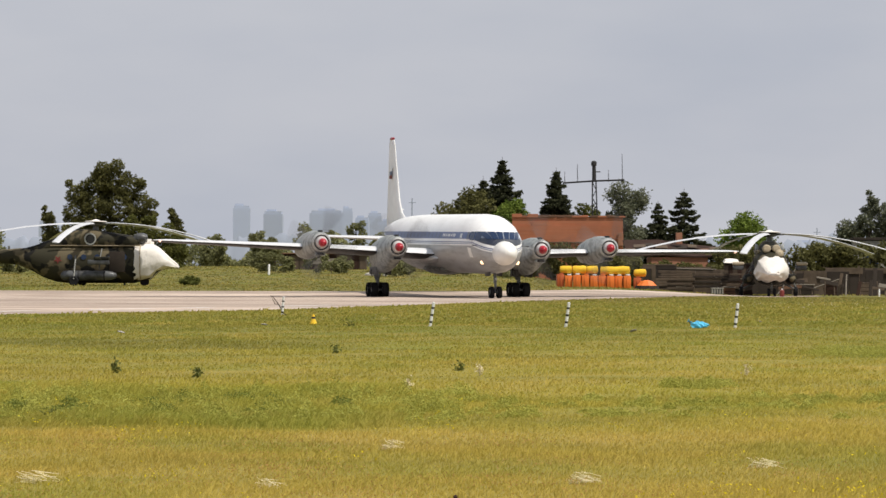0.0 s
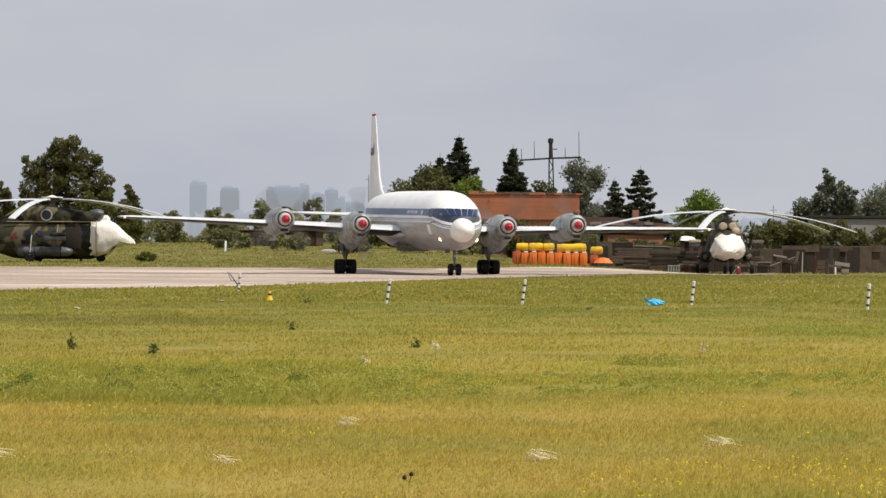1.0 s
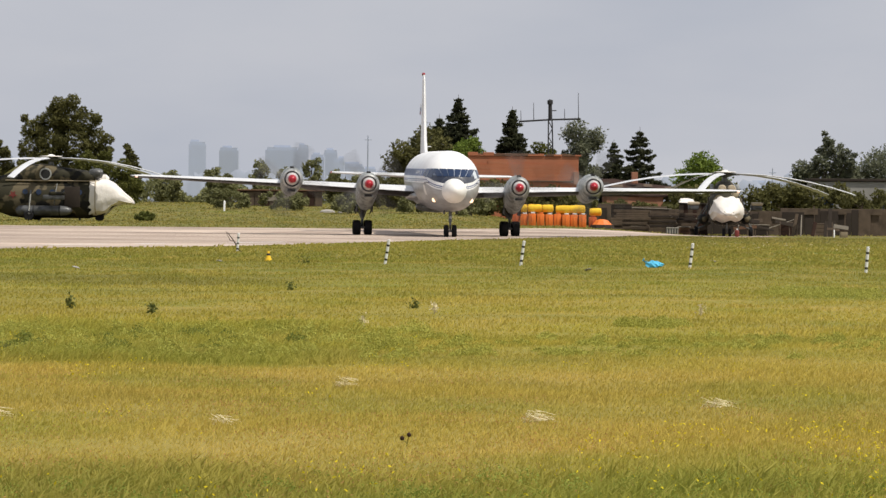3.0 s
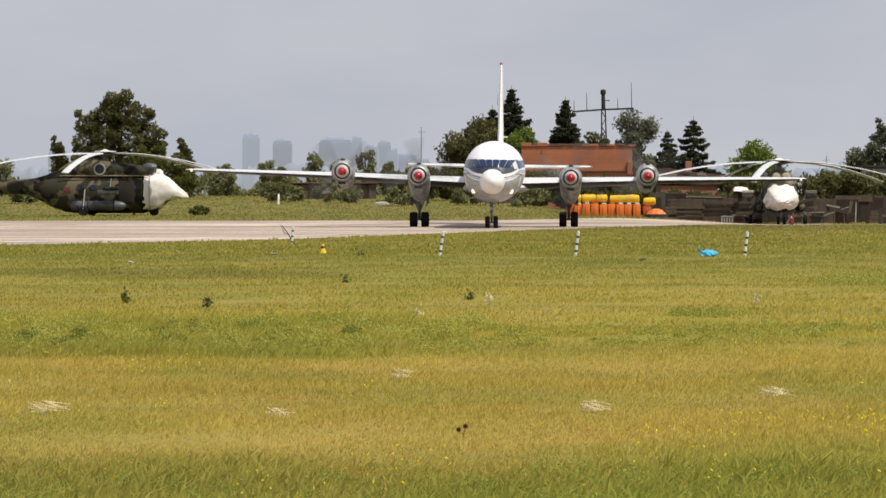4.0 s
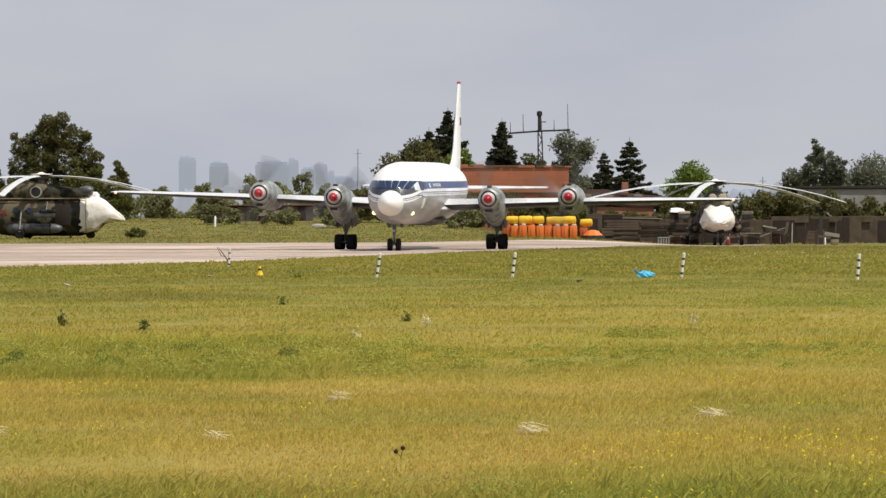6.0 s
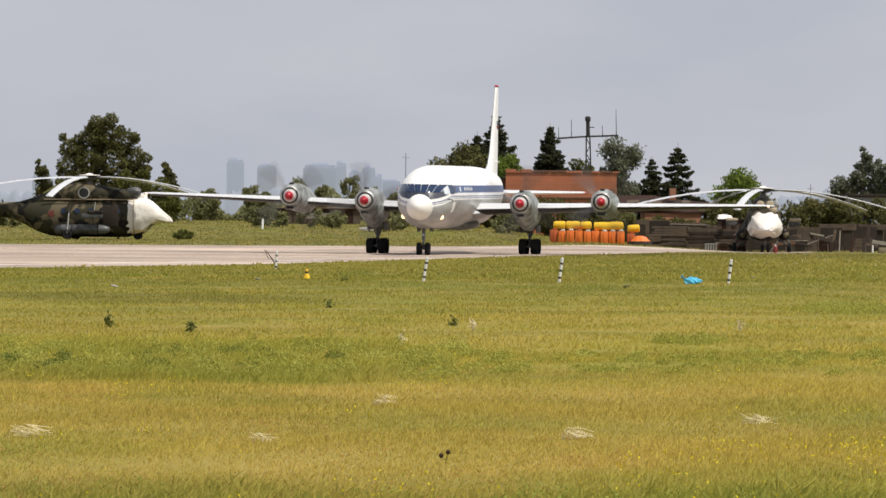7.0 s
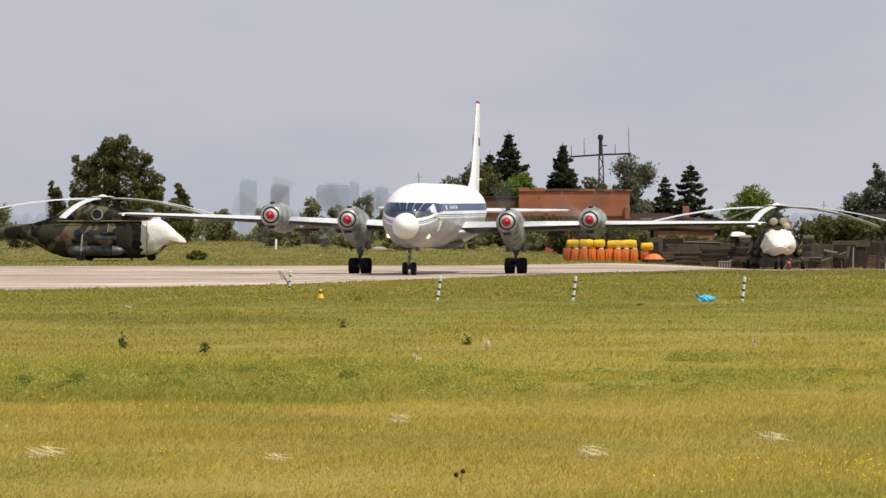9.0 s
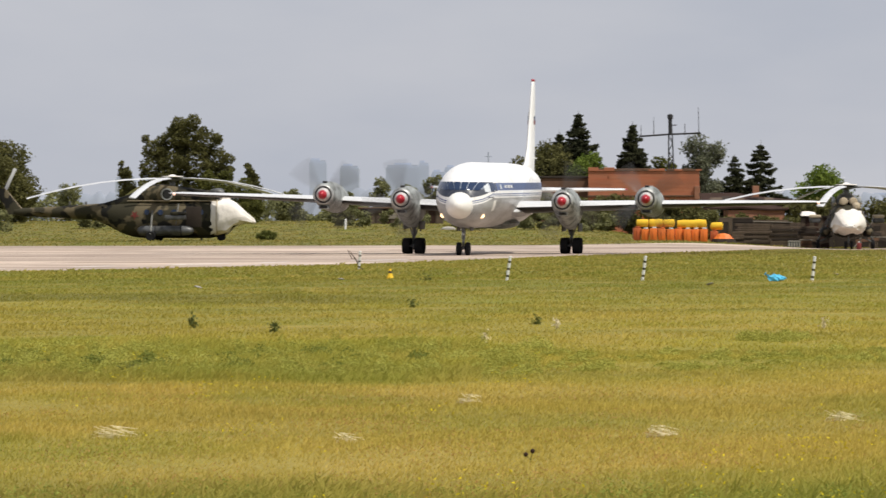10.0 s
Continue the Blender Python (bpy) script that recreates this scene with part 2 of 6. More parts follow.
M = dict(
    soil=ground_mat(), blades=blade_mat(), concrete=concrete_mat(), livery=livery_mat(), camo=camouflage_mat(),
    white=worn("white_paint", (0.78, 0.78, 0.77), 0.35, scale=1.0, amount=0.12, bump=0.05),
    radome=worn("radome_paint", (0.80, 0.79, 0.75), 0.4, scale=1.2, amount=0.06, bump=0.03),
    wing=worn("wing_paint", (0.66, 0.67, 0.68), 0.4, 0.15, scale=0.9, amount=0.16, bump=0.05),
    cowl=worn("nacelle_metal", (0.31, 0.33, 0.32), 0.5, 0.2, scale=2.2, amount=0.42, bump=0.12, dirt=(0.09, 0.093, 0.085), edge=(0.47, 0.58)),
    ringgrey=worn("spinner_ring_grey", (0.56, 0.53, 0.52), 0.4, 0.2, scale=4, amount=0.2, bump=0.03),
    rimdark=worn("dark_lip_metal", (0.05, 0.05, 0.05), 0.5, 0.3, scale=3, amount=0.3, bump=0.03),
    # under: wing-bottom shade put into a stained metal colour; gear doors share it
    under=worn("shade_darkened_metal", (0.055, 0.052, 0.049), 0.55, 0.2, scale=1.2, amount=0.35, bump=0.06),
    port=worn("porthole_glass", (0.02, 0.045, 0.11), 0.35, scale=3, amount=0.1, bump=0.0),
    lip=worn("bare_metal_lip", (0.44, 0.45, 0.44), 0.45, 0.4, scale=3, amount=0.15, bump=0.03),
    dark=worn("sooty_black", (0.012, 0.012, 0.013), 0.7, scale=3, amount=0.2),
    red=worn("red_spinner_paint", (0.36, 0.010, 0.022), 0.3, scale=4, amount=0.12, bump=0.03),
    blade=worn("propeller_grey", (0.10, 0.10, 0.105), 0.5, scale=3, amount=0.1),
    tyre=worn("tyre_rubber", (0.016, 0.016, 0.017), 0.85, scale=6, amount=0.2),
    rim=worn("wheel_rim", (0.20, 0.20, 0.19), 0.5, 0.5, scale=5, amount=0.25),
    strut=worn("gear_strut_grey", (0.16, 0.165, 0.165), 0.5, 0.3, scale=4, amount=0.3),
    glass=worn("cockpit_glass", (0.015, 0.032, 0.08), 0.08, scale=2, amount=0.1, bump=0.0),
    blind=worn("pale_window_blind", (0.62, 0.66, 0.70), 0.4, scale=2, amount=0.1),
    lamp=glow("landing_lamp_glow", (1.0, 0.66, 0.38), 2.2), beacon=glow("wing_light_glow", (1.0, 0.62, 0.48), 0.8),
    canvas=canvas_mat("pale_canvas", (0.76, 0.72, 0.67)), sand=canvas_mat("sand_canvas", (0.42, 0.35, 0.25)),
    rotor=worn("rotor_blade_grey", (0.55, 0.56, 0.58), 0.45, scale=1.2, amount=0.2, bump=0.04),
    hub=worn("rotor_hub_metal", (0.14, 0.14, 0.13), 0.55, 0.4, scale=5, amount=0.3),
    tank=worn("grey_green_tank", (0.075, 0.078, 0.082), 0.45, scale=1.6, amount=0.45, dirt=(0.018, 0.017, 0.014), edge=(0.45, 0.56)),
    ledge=worn("tan_paint", (0.25, 0.2, 0.13), 0.7, scale=3, amount=0.3),
    star=worn("faded_red_star", (0.17, 0.025, 0.02), 0.6, scale=4, amount=0.3),
    orange=worn("orange_plastic", (0.72, 0.17, 0.02), 0.5, scale=2.0, amount=0.2, bump=0.08),
    orange_dark=worn("worn_orange_plastic", (0.42, 0.085, 0.015), 0.6, scale=2.0, amount=0.3, bump=0.08),
    yellow=canvas_mat("yellow_cover", (0.74, 0.46, 0.025)),
    board=worn("weathered_boards", (0.12, 0.09, 0.066), 0.9, scale=1.2, amount=0.4, bump=0.4, dirt=(0.034, 0.027, 0.021)),
    pale_wood=worn("bleached_wood", (0.26, 0.23, 0.19), 0.9, scale=2, amount=0.35, bump=0.3),
    tar=worn("dark_boards", (0.045, 0.036, 0.030), 0.9, scale=1.0, amount=0.35, bump=0.4),
    roofdark=worn("dark_sagging_roof", (0.045, 0.026, 0.02), 0.9, scale=1.0, amount=0.45, bump=0.35),
    roofing=worn("rusty_roofing", (0.15, 0.085, 0.055), 0.85, scale=1.0, amount=0.45, bump=0.3),
    brick=brick_mat("red_brick", (0.46, 0.135, 0.055)), brick_pale=brick_mat("orange_brick", (0.33, 0.13, 0.07)),
    plaster=worn("grey_plaster", (0.30, 0.29, 0.27), 0.9, scale=0.7, amount=0.3, bump=0.2),
    steel=worn("mast_steel", (0.028, 0.028, 0.03), 0.7, 0.2, scale=4, amount=0.3),
    bark=worn("bark", (0.085, 0.065, 0.05), 0.95, scale=5, amount=0.4, bump=0.6),
    leaf_dark=leaf_mat("dark_green_leaves", (0.072, 0.071, 0.028), (0.132, 0.126, 0.045)),
    leaf_mid=leaf_mat("green_leaves", (0.074, 0.080, 0.024), (0.135, 0.138, 0.038)),
    leaf_light=leaf_mat("fresh_green_leaves", (0.085, 0.125, 0.025), (0.17, 0.225, 0.042)),
    # leaf_far: distance haze lightens the leaf colour itself
    leaf_far=leaf_mat("green_leaves_haze_painted", (0.145, 0.15, 0.066), (0.215, 0.215, 0.10)),
    leaf_silver=leaf_mat("silvery_leaves", (0.068, 0.08, 0.044), (0.145, 0.155, 0.09), (0.30, 0.305, 0.23)),
    needle=leaf_mat("spruce_needles", (0.034, 0.038, 0.021), (0.062, 0.066, 0.033)),
    weed=leaf_mat("dark_weed_leaves", (0.09, 0.10, 0.03), (0.15, 0.165, 0.045)),
    herb=leaf_mat("herb_leaves", (0.25, 0.252, 0.042), (0.40, 0.39, 0.09)),
    herb_dark=leaf_mat("dark_herb_leaves", (0.11, 0.135, 0.03), (0.19, 0.215, 0.045)),
    sorrel=leaf_mat("sorrel_seed", (0.36, 0.20, 0.07), (0.46, 0.28, 0.10)), clover=leaf_mat("clover_leaves", (0.17, 0.215, 0.036), (0.28, 0.32, 0.065)),
    straw=leaf_mat("bleached_straw", (0.54, 0.47, 0.28), (0.68, 0.60, 0.40)),
    petal=leaf_mat("yellow_petals", (0.55, 0.42, 0.02), (0.66, 0.54, 0.03)),
    stripe=worn("marker_black", (0.02, 0.02, 0.02), 0.7, scale=5, amount=0.2),
    post=worn("marker_white", (0.75, 0.75, 0.73), 0.6, scale=5, amount=0.2),
    bluebag=canvas_mat("blue_plastic", (0.09, 0.45, 0.68)),
    # distance haze is painted into these two base colours
    town=haze_mat("town_haze_painted", (0.43, 0.475, 0.565)), hill=haze_mat("far_haze_painted", (0.365, 0.405, 0.495)),
    rock=worn("pale_rubble", (0.36, 0.34, 0.31), 0.9, scale=2, amount=0.3, bump=0.5),
)


# ---- building blocks ----
def join(*geos):
    V, F = [], []
    for v, f in geos:
        k = len(V)
        V.extend(v)
        F.extend(tuple(i + k for i in face) for face in f)
    return V, F


def moved(geo, m):
    return [tuple(m @ Vector(v)) for v in geo[0]], geo[1]


def loft(rings, cap=True, closed=True):
    n = len(rings[0])
    V = [tuple(p) for r in rings for p in r]
    F = []
    for i in range(len(rings) - 1):
        for j in range(n if closed else n - 1):
            a, b = i * n + j, i * n + (j + 1) % n
            F.append((a, b, b + n, a + n))
    if cap:
        F.append(tuple(reversed(range(n))))
        F.append(tuple(range((len(rings) - 1) * n, len(rings) * n)))
    return V, F


def hoop(y, rx, rz, x=0.0, z=0.0, n=20, power=1.0):
    """A ring across the y axis; power under 1 makes it boxier."""
    out = []
    for i in range(n):
        a = math.tau * i / n
        c, s = math.cos(a), math.sin(a)
        out.append((x + rx * math.copysign(abs(c) ** power, c), y, z + rz * math.copysign(abs(s) ** power, s)))
    return out


def tube(points, radii, n=8):
    pts = [Vector(p) for p in points]
    if not isinstance(radii, (list, tuple)):
        radii = [radii] * len(pts)
    rings = []
    for i, p in enumerate(pts):
        d = (pts[min(i + 1, len(pts) - 1)] - pts[max(i - 1, 0)]).normalized()
        u = d.orthogonal().normalized()
        w = d.cross(u)
        rings.append([p + radii[i] * (math.cos(math.tau * k / n) * u + math.sin(math.tau * k / n) * w) for k in range(n)])
    return loft(rings)


def lathe(profile, n=20, axis="y"):
    """Profile of (along, radius) turned round an axis."""
    rings = []
    for a, r in profile:
        ring = []
        for k in range(n):
            c, s = r * math.cos(math.tau * k / n), r * math.sin(math.tau * k / n)
            ring.append({"y": (c, a, s), "x": (a, c, s), "z": (c, s, a)}[axis])
        rings.append(ring)
    return loft(rings)


def block(sx, sy, sz, x=0, y=0, z=0, bevel=0.0):
    """A box on its centre; bevelled along its edges."""
    bm = bmesh.new()
    bmesh.ops.create_cube(bm, size=1.0)
    for v in bm.verts:
        v.co = Vector((v.co.x * sx, v.co.y * sy, v.co.z * sz))
    if bevel:
        bmesh.ops.bevel(bm, geom=bm.edges[:], offset=bevel, segments=2, affect="EDGES", profile=0.5)
    bm.verts.index_update()
    geo = [(v.co.x + x, v.co.y + y, v.co.z + z) for v in bm.verts], [tuple(v.index for v in f.verts) for f in bm.faces]
    bm.free()
    return geo


def to_mesh(name, geo, material, smooth=True):
    me = bpy.data.meshes.new(name)
    me.from_pydata(geo[0], [], geo[1])
    me.materials.append(material)
    if smooth:
        me.polygons.foreach_set("use_smooth", [True] * len(me.polygons))
        me.set_sharp_from_angle(angle=radians(38))
    me.update()
    return me


def part(name, geo, material, parent=None, label="", m=None, smooth=True, kind=""):
    """One mesh object, under a thing or under a part."""
    me = geo if isinstance(geo, bpy.types.Mesh) else to_mesh(name, geo, material, smooth)
    ob = new(name, me)
    if parent:
        ob.parent = parent
    if m is not None:
        ob.matrix_basis = m
    return tagged(ob, label=label, kind=kind)


def thing(name, m, label, category, group="", kind=""):
    ob = new(name)
    ob.empty_display_size = 0.3
    ob.matrix_basis = m
    return tagged(ob, label, category, group, kind)


def polys(name, V, F, material, smooth=False):
    """A big mesh from number arrays: V (n, 3), F (m, k)."""
    V, F = np.asarray(V, np.float32), np.asarray(F, np.int32)
    me = bpy.data.meshes.new(name)
    me.vertices.add(len(V))
    me.vertices.foreach_set("co", V.ravel())
    me.loops.add(F.size)
    me.loops.foreach_set("vertex_index", F.ravel())
    me.polygons.add(len(F))
    me.polygons.foreach_set("loop_start", np.arange(len(F), dtype=np.int32) * F.shape[1])
    me.materials.append(material)
    me.update(calc_edges=True)
    return me


def ease(a):
    a = np.clip(a, 0, 1)
    return a * a * (3 - 2 * a)


def swell(x, y):
    """The field's far swell, west of the brick house."""
    x, y = np.asarray(x, float), np.asarray(y, float)
    return 1.45 * ease((y - 325) / 120) * (1 - ease((y - 530) / 200)) * (1 - ease((x - 0) / 11))


def lie(x, y):
    """Height of the land: level to the taxiway, a low rise behind it that falls away to the east, and a swell beyond."""
    return ease((np.asarray(y, float) - 278) / 45) * (0.45 - 0.65 * ease((np.asarray(x, float) - 8) / 14)) + swell(x, y)


def low(x, y):
    return float(lie(x, y))


# ---- ground, taxiway, distance ----
def ground():
    xs = np.unique(np.concatenate([np.linspace(-70, 70, 71), np.array([-2600, -1400, -700, -300, -140, 140, 300, 700, 1400, 2600])]))
    ys = np.unique(np.concatenate([np.array([-2000, -600, -150, -30, 0]), np.linspace(10, 560, 166), np.array([600, 640, 700, 760, 1000, 1800, 3000, 4600])]))
    X, Y = np.meshgrid(xs, ys)
    rng = np.random.default_rng(4)
    Z = lie(X, Y) + rng.normal(0, 0.012, X.shape) * (Y > 15) * (Y < 170)
    V = np.stack([X.ravel(), Y.ravel(), Z.ravel()], 1)
    n = len(xs)
    i, j = np.meshgrid(np.arange(len(ys) - 1), np.arange(n - 1), indexing="ij")
    a = (i * n + j).ravel()
    me = polys("ground", V, np.stack([a, a + 1, a + n + 1, a + n], 1), M["soil"])
    me.polygons.foreach_set("use_smooth", [True] * len(me.polygons))
    tagged(new("ground", me), "mown airfield meadow, lush green and straw-yellow patches", "ground", kind="structure")


def near_edge(x):
    """Where the meadow in front of the taxiway ends, by x."""
    return float(np.interp(x, (-120, -40, -19, -9, -5, 1.5, 6, 20, 26, 60), (118, 146, 166, 188, 206, 238, 258, 312, 330, 356)))


def far_edge(x):
    return float(np.interp(x, (-120, -60, -20, 0, 12, 20, 27, 60), (301, 301, 301, 302, 312, 332, 340, 360)))


def taxiway():
    root = thing("taxiway", pose(0, 0, 0), "pale sunlit concrete taxiway of stained slabs", "taxiway", kind="structure")
    V, F = [], []
    xs = np.linspace(-110, 26, 69)
    for x in xs:
        a, b = near_edge(x), far_edge(x)
        for k in range(13):
            y = a + (b - a) * k / 12
            V.append((x, y, low(x, y) + 0.012))
    for i in range(len(xs) - 1):
        for k in range(12):
            a = i * 13 + k
            F.append((a, a + 13, a + 14, a + 1))
    part("slab_field", (V, F), M["concrete"], root, kind="stuff")
    # tar-filled joints between the slabs
    rng = random.Random(5)
    for y in (212, 219, 226, 233, 240, 247, 254, 261, 268, 275, 282, 289, 296):
        run = [x for x in np.linspace(-100, 24, 63) if near_edge(x) + 1 < y < far_edge(x) - 1]
        if len(run) < 2:
            continue
        w = rng.uniform(0.05, 0.14)
        V = [(x, y + s * w + rng.uniform(-0.03, 0.03), low(x, y) + 0.018) for x in run for s in (-1, 1)]
        F = [(2 * i, 2 * i + 2, 2 * i + 3, 2 * i + 1) for i in range(len(run) - 1)]
        part("joint", (V, F), M["tar"], root)
    # worn edge line, in pieces
    at, line = rng.uniform(0, 3), Vector((1, 2.85, 0)).normalized()
    while at < 62:
        ln = rng.uniform(3.0, 7.5)
        p, q = Vector((-27, 157.4, 0.02)) + line * at, Vector((-27, 157.4, 0.02)) + line * (at + ln)
        side = Vector((0.28, -0.1, 0))
        part("painted_line", ([tuple(p - side), tuple(p + side), tuple(q + side * 0.8), tuple(q - side)], [(0, 1, 2, 3)]), M["post"], root, "worn white edge line")
        at += ln + rng.uniform(3, 9)


def blades(name, count, x0, x1, y0, y1, high, wide, seed, label, power=1.0, keep=None):
    """Many bent blades of grass in one mesh, more of them where they stand near."""
    rng = np.random.default_rng(seed)
    u = rng.random(count)
    y = y0 + (y1 - y0) * u ** power
    k = y / y1
    x = (x0 + (x1 - x0) * rng.random(count)) * k
    if keep is not None:
        ok = keep(x, y)
        x, y = x[ok], y[ok]
    n = len(x)
    z = lie(x, y)
    clump = 0.65 + 0.5 * np.sin(x * 1.7 + np.sin(y * 0.6) * 2) * np.sin(y * 0.45 + 1.3) + rng.normal(0, 0.15, n)
    h = high * np.clip(clump, 0.62, 1.4) * rng.uniform(0.55, 1.2, n)
    w = wide * rng.uniform(0.6, 1.3, n) * (y / y1) ** 0.5
    a = rng.uniform(0, math.tau, n)
    dx, dy = np.cos(a) * w, np.sin(a) * w * 0.6
    lx = rng.normal(0.35, 0.7, n) * h
    ly = rng.normal(0.1, 0.8, n) * h
    P = np.stack([np.stack([x - dx, y - dy, z - 0.02], 1), np.stack([x + dx, y + dy, z - 0.02], 1),
                  np.stack([x + dx * 0.8 + lx * 0.35, y + dy * 0.8 + ly * 0.35, z + h * 0.6], 1),
                  np.stack([x - dx * 0.8 + lx * 0.35, y - dy * 0.8 + ly * 0.35, z + h * 0.6], 1),
                  np.stack([x + lx, y + ly, z + h], 1)], 1).reshape(-1, 3)
    b = np.arange(n)[:, None] * 5
    tris = np.concatenate([b + np.array([[0, 1, 2]]), b + np.array([[0, 2, 3]]), b + np.array([[3, 2, 4]])], 0)
    ob = new(name, polys(name, P, tris, M["blades"]))
    return tagged(ob, label, "grass", kind="stuff")


def off_taxiway(x, y):
    edge = np.interp(x, (-120, -40, -19, -9, -5, 1.5, 6, 20, 26, 60), (118, 146, 166, 188, 206, 238, 258, 312, 330, 356))
    return y < edge


def behind_taxiway(x, y):
    edge = np.interp(x, (-120, -60, -20, 0, 12, 20, 27, 60), (301, 301, 301, 302, 312, 332, 340, 360))
    return y > edge + 0.3


def meadow():
    blades("front_grass", 34000, -4.0, 4.0, 19, 29.5, 0.12, 0.008, 6, "lush green grass nearest the camera", 1.0)
    blades("near_grass", 210000, -8.4, 9.0, 26, 62, 0.058, 0.0065, 1, "short meadow grass, green and straw-coloured blades", 1.2)
    blades("lush_grass", 34000, -8.6, -1.0, 50, 67, 0.13, 0.010, 7, "strip of taller lush green grass", 1.0)
    blades("middle_grass", 130000, -20.0, 20.5, 58, 150, 0.06, 0.016, 2, "rough meadow grass in green and dry bands", 1.3)
    blades("far_grass", 80000, -38, 36, 140, 285, 0.10, 0.045, 3, "thin meadow grass before the taxiway", 1.0, off_taxiway)
    blades("back_grass", 60000, -75, 60, 300, 470, 0.11, 0.07, 4, "unmown grass behind the taxiway", 1.0, behind_taxiway)


def town():
    """Tower blocks far off, haze painted into their colour."""
    rng = random.Random(8)
    # blocks near x -60 and -46 also stand in for darker exhaust haze
    rows = ((-176, 15, 53), (-156, 17, 50), (-128, 10, 40), (-112, 30, 50), (-94, 9, 51), (-83, 12, 44), (-74, 12, 48), (-66, 9, 41), (-205, 30, 24), (-60, 26, 38), (-46, 18, 34), (-100, 14, 47), (-120, 12, 45),
            (-318, 22, 36), (-338, 18, 42), (-292, 30, 22), (-256, 20, 24), (-232, 24, 20), (-34, 24, 30), (-8, 26, 24), (-375, 24, 30),
            (-405, 30, 26), (100, 30, 24), (220, 40, 22), (262, 40, 26), (300, 30, 18))
    for x, w, h in rows:
        h, w = h - 5, w * 0.88
        m = pose(x, 3500 + rng.uniform(-60, 160), 0, 0, 0, rng.uniform(-2, 2))
        root = thing("tower_block", m, "far tower block, haze painted into its pale grey", "building", "town in the haze")
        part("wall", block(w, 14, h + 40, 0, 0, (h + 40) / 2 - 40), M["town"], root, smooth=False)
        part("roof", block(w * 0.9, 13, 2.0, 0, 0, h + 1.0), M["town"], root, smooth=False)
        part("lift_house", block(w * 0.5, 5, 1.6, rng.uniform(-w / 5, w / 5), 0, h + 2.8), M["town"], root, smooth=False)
    V, F = [], []
    xs = np.linspace(-700, 700, 420)
    for i, x in enumerate(xs):
        h = 23 + 6 * noise.noise((x * 0.012, 3, 0)) + 5 * noise.noise((x * 0.07, 1, 0)) + 5 * noise.noise((x * 0.3, 5, 0))
        V += [(x, 3300, -30), (x, 3302, h * 0.8), (x, 3304, h), (x, 3500, -30)]
    F = [(4 * i + k, 4 * i + k + 4, 4 * i + k + 5, 4 * i + k + 1) for i in range(len(xs) - 1) for k in range(3)]
    tagged(part("backdrop", (V, F), M["hill"]), "line of far woods and roofs, blue haze painted in", "woods", kind="structure")


# ---- trees ----
def leaf_cards(rng, P, size):
    """Small four-cornered leaves, each turned its own way, at the points P."""
    n = len(P)
    u = rng.normal(size=(n, 3))
    u /= np.linalg.norm(u, axis=1)[:, None]
    w = np.cross(u, rng.normal(size=(n, 3)))
    w /= np.linalg.norm(w, axis=1)[:, None] + 1e-9
    s = size * rng.uniform(0.5, 1.3, n)[:, None]
    V = np.stack([P - u * s, P + w * s * 0.45, P + u * s, P - w * s * 0.45], 1).reshape(-1, 3)
    return V, np.arange(n)[:, None] * 4 + np.arange(4)[None]


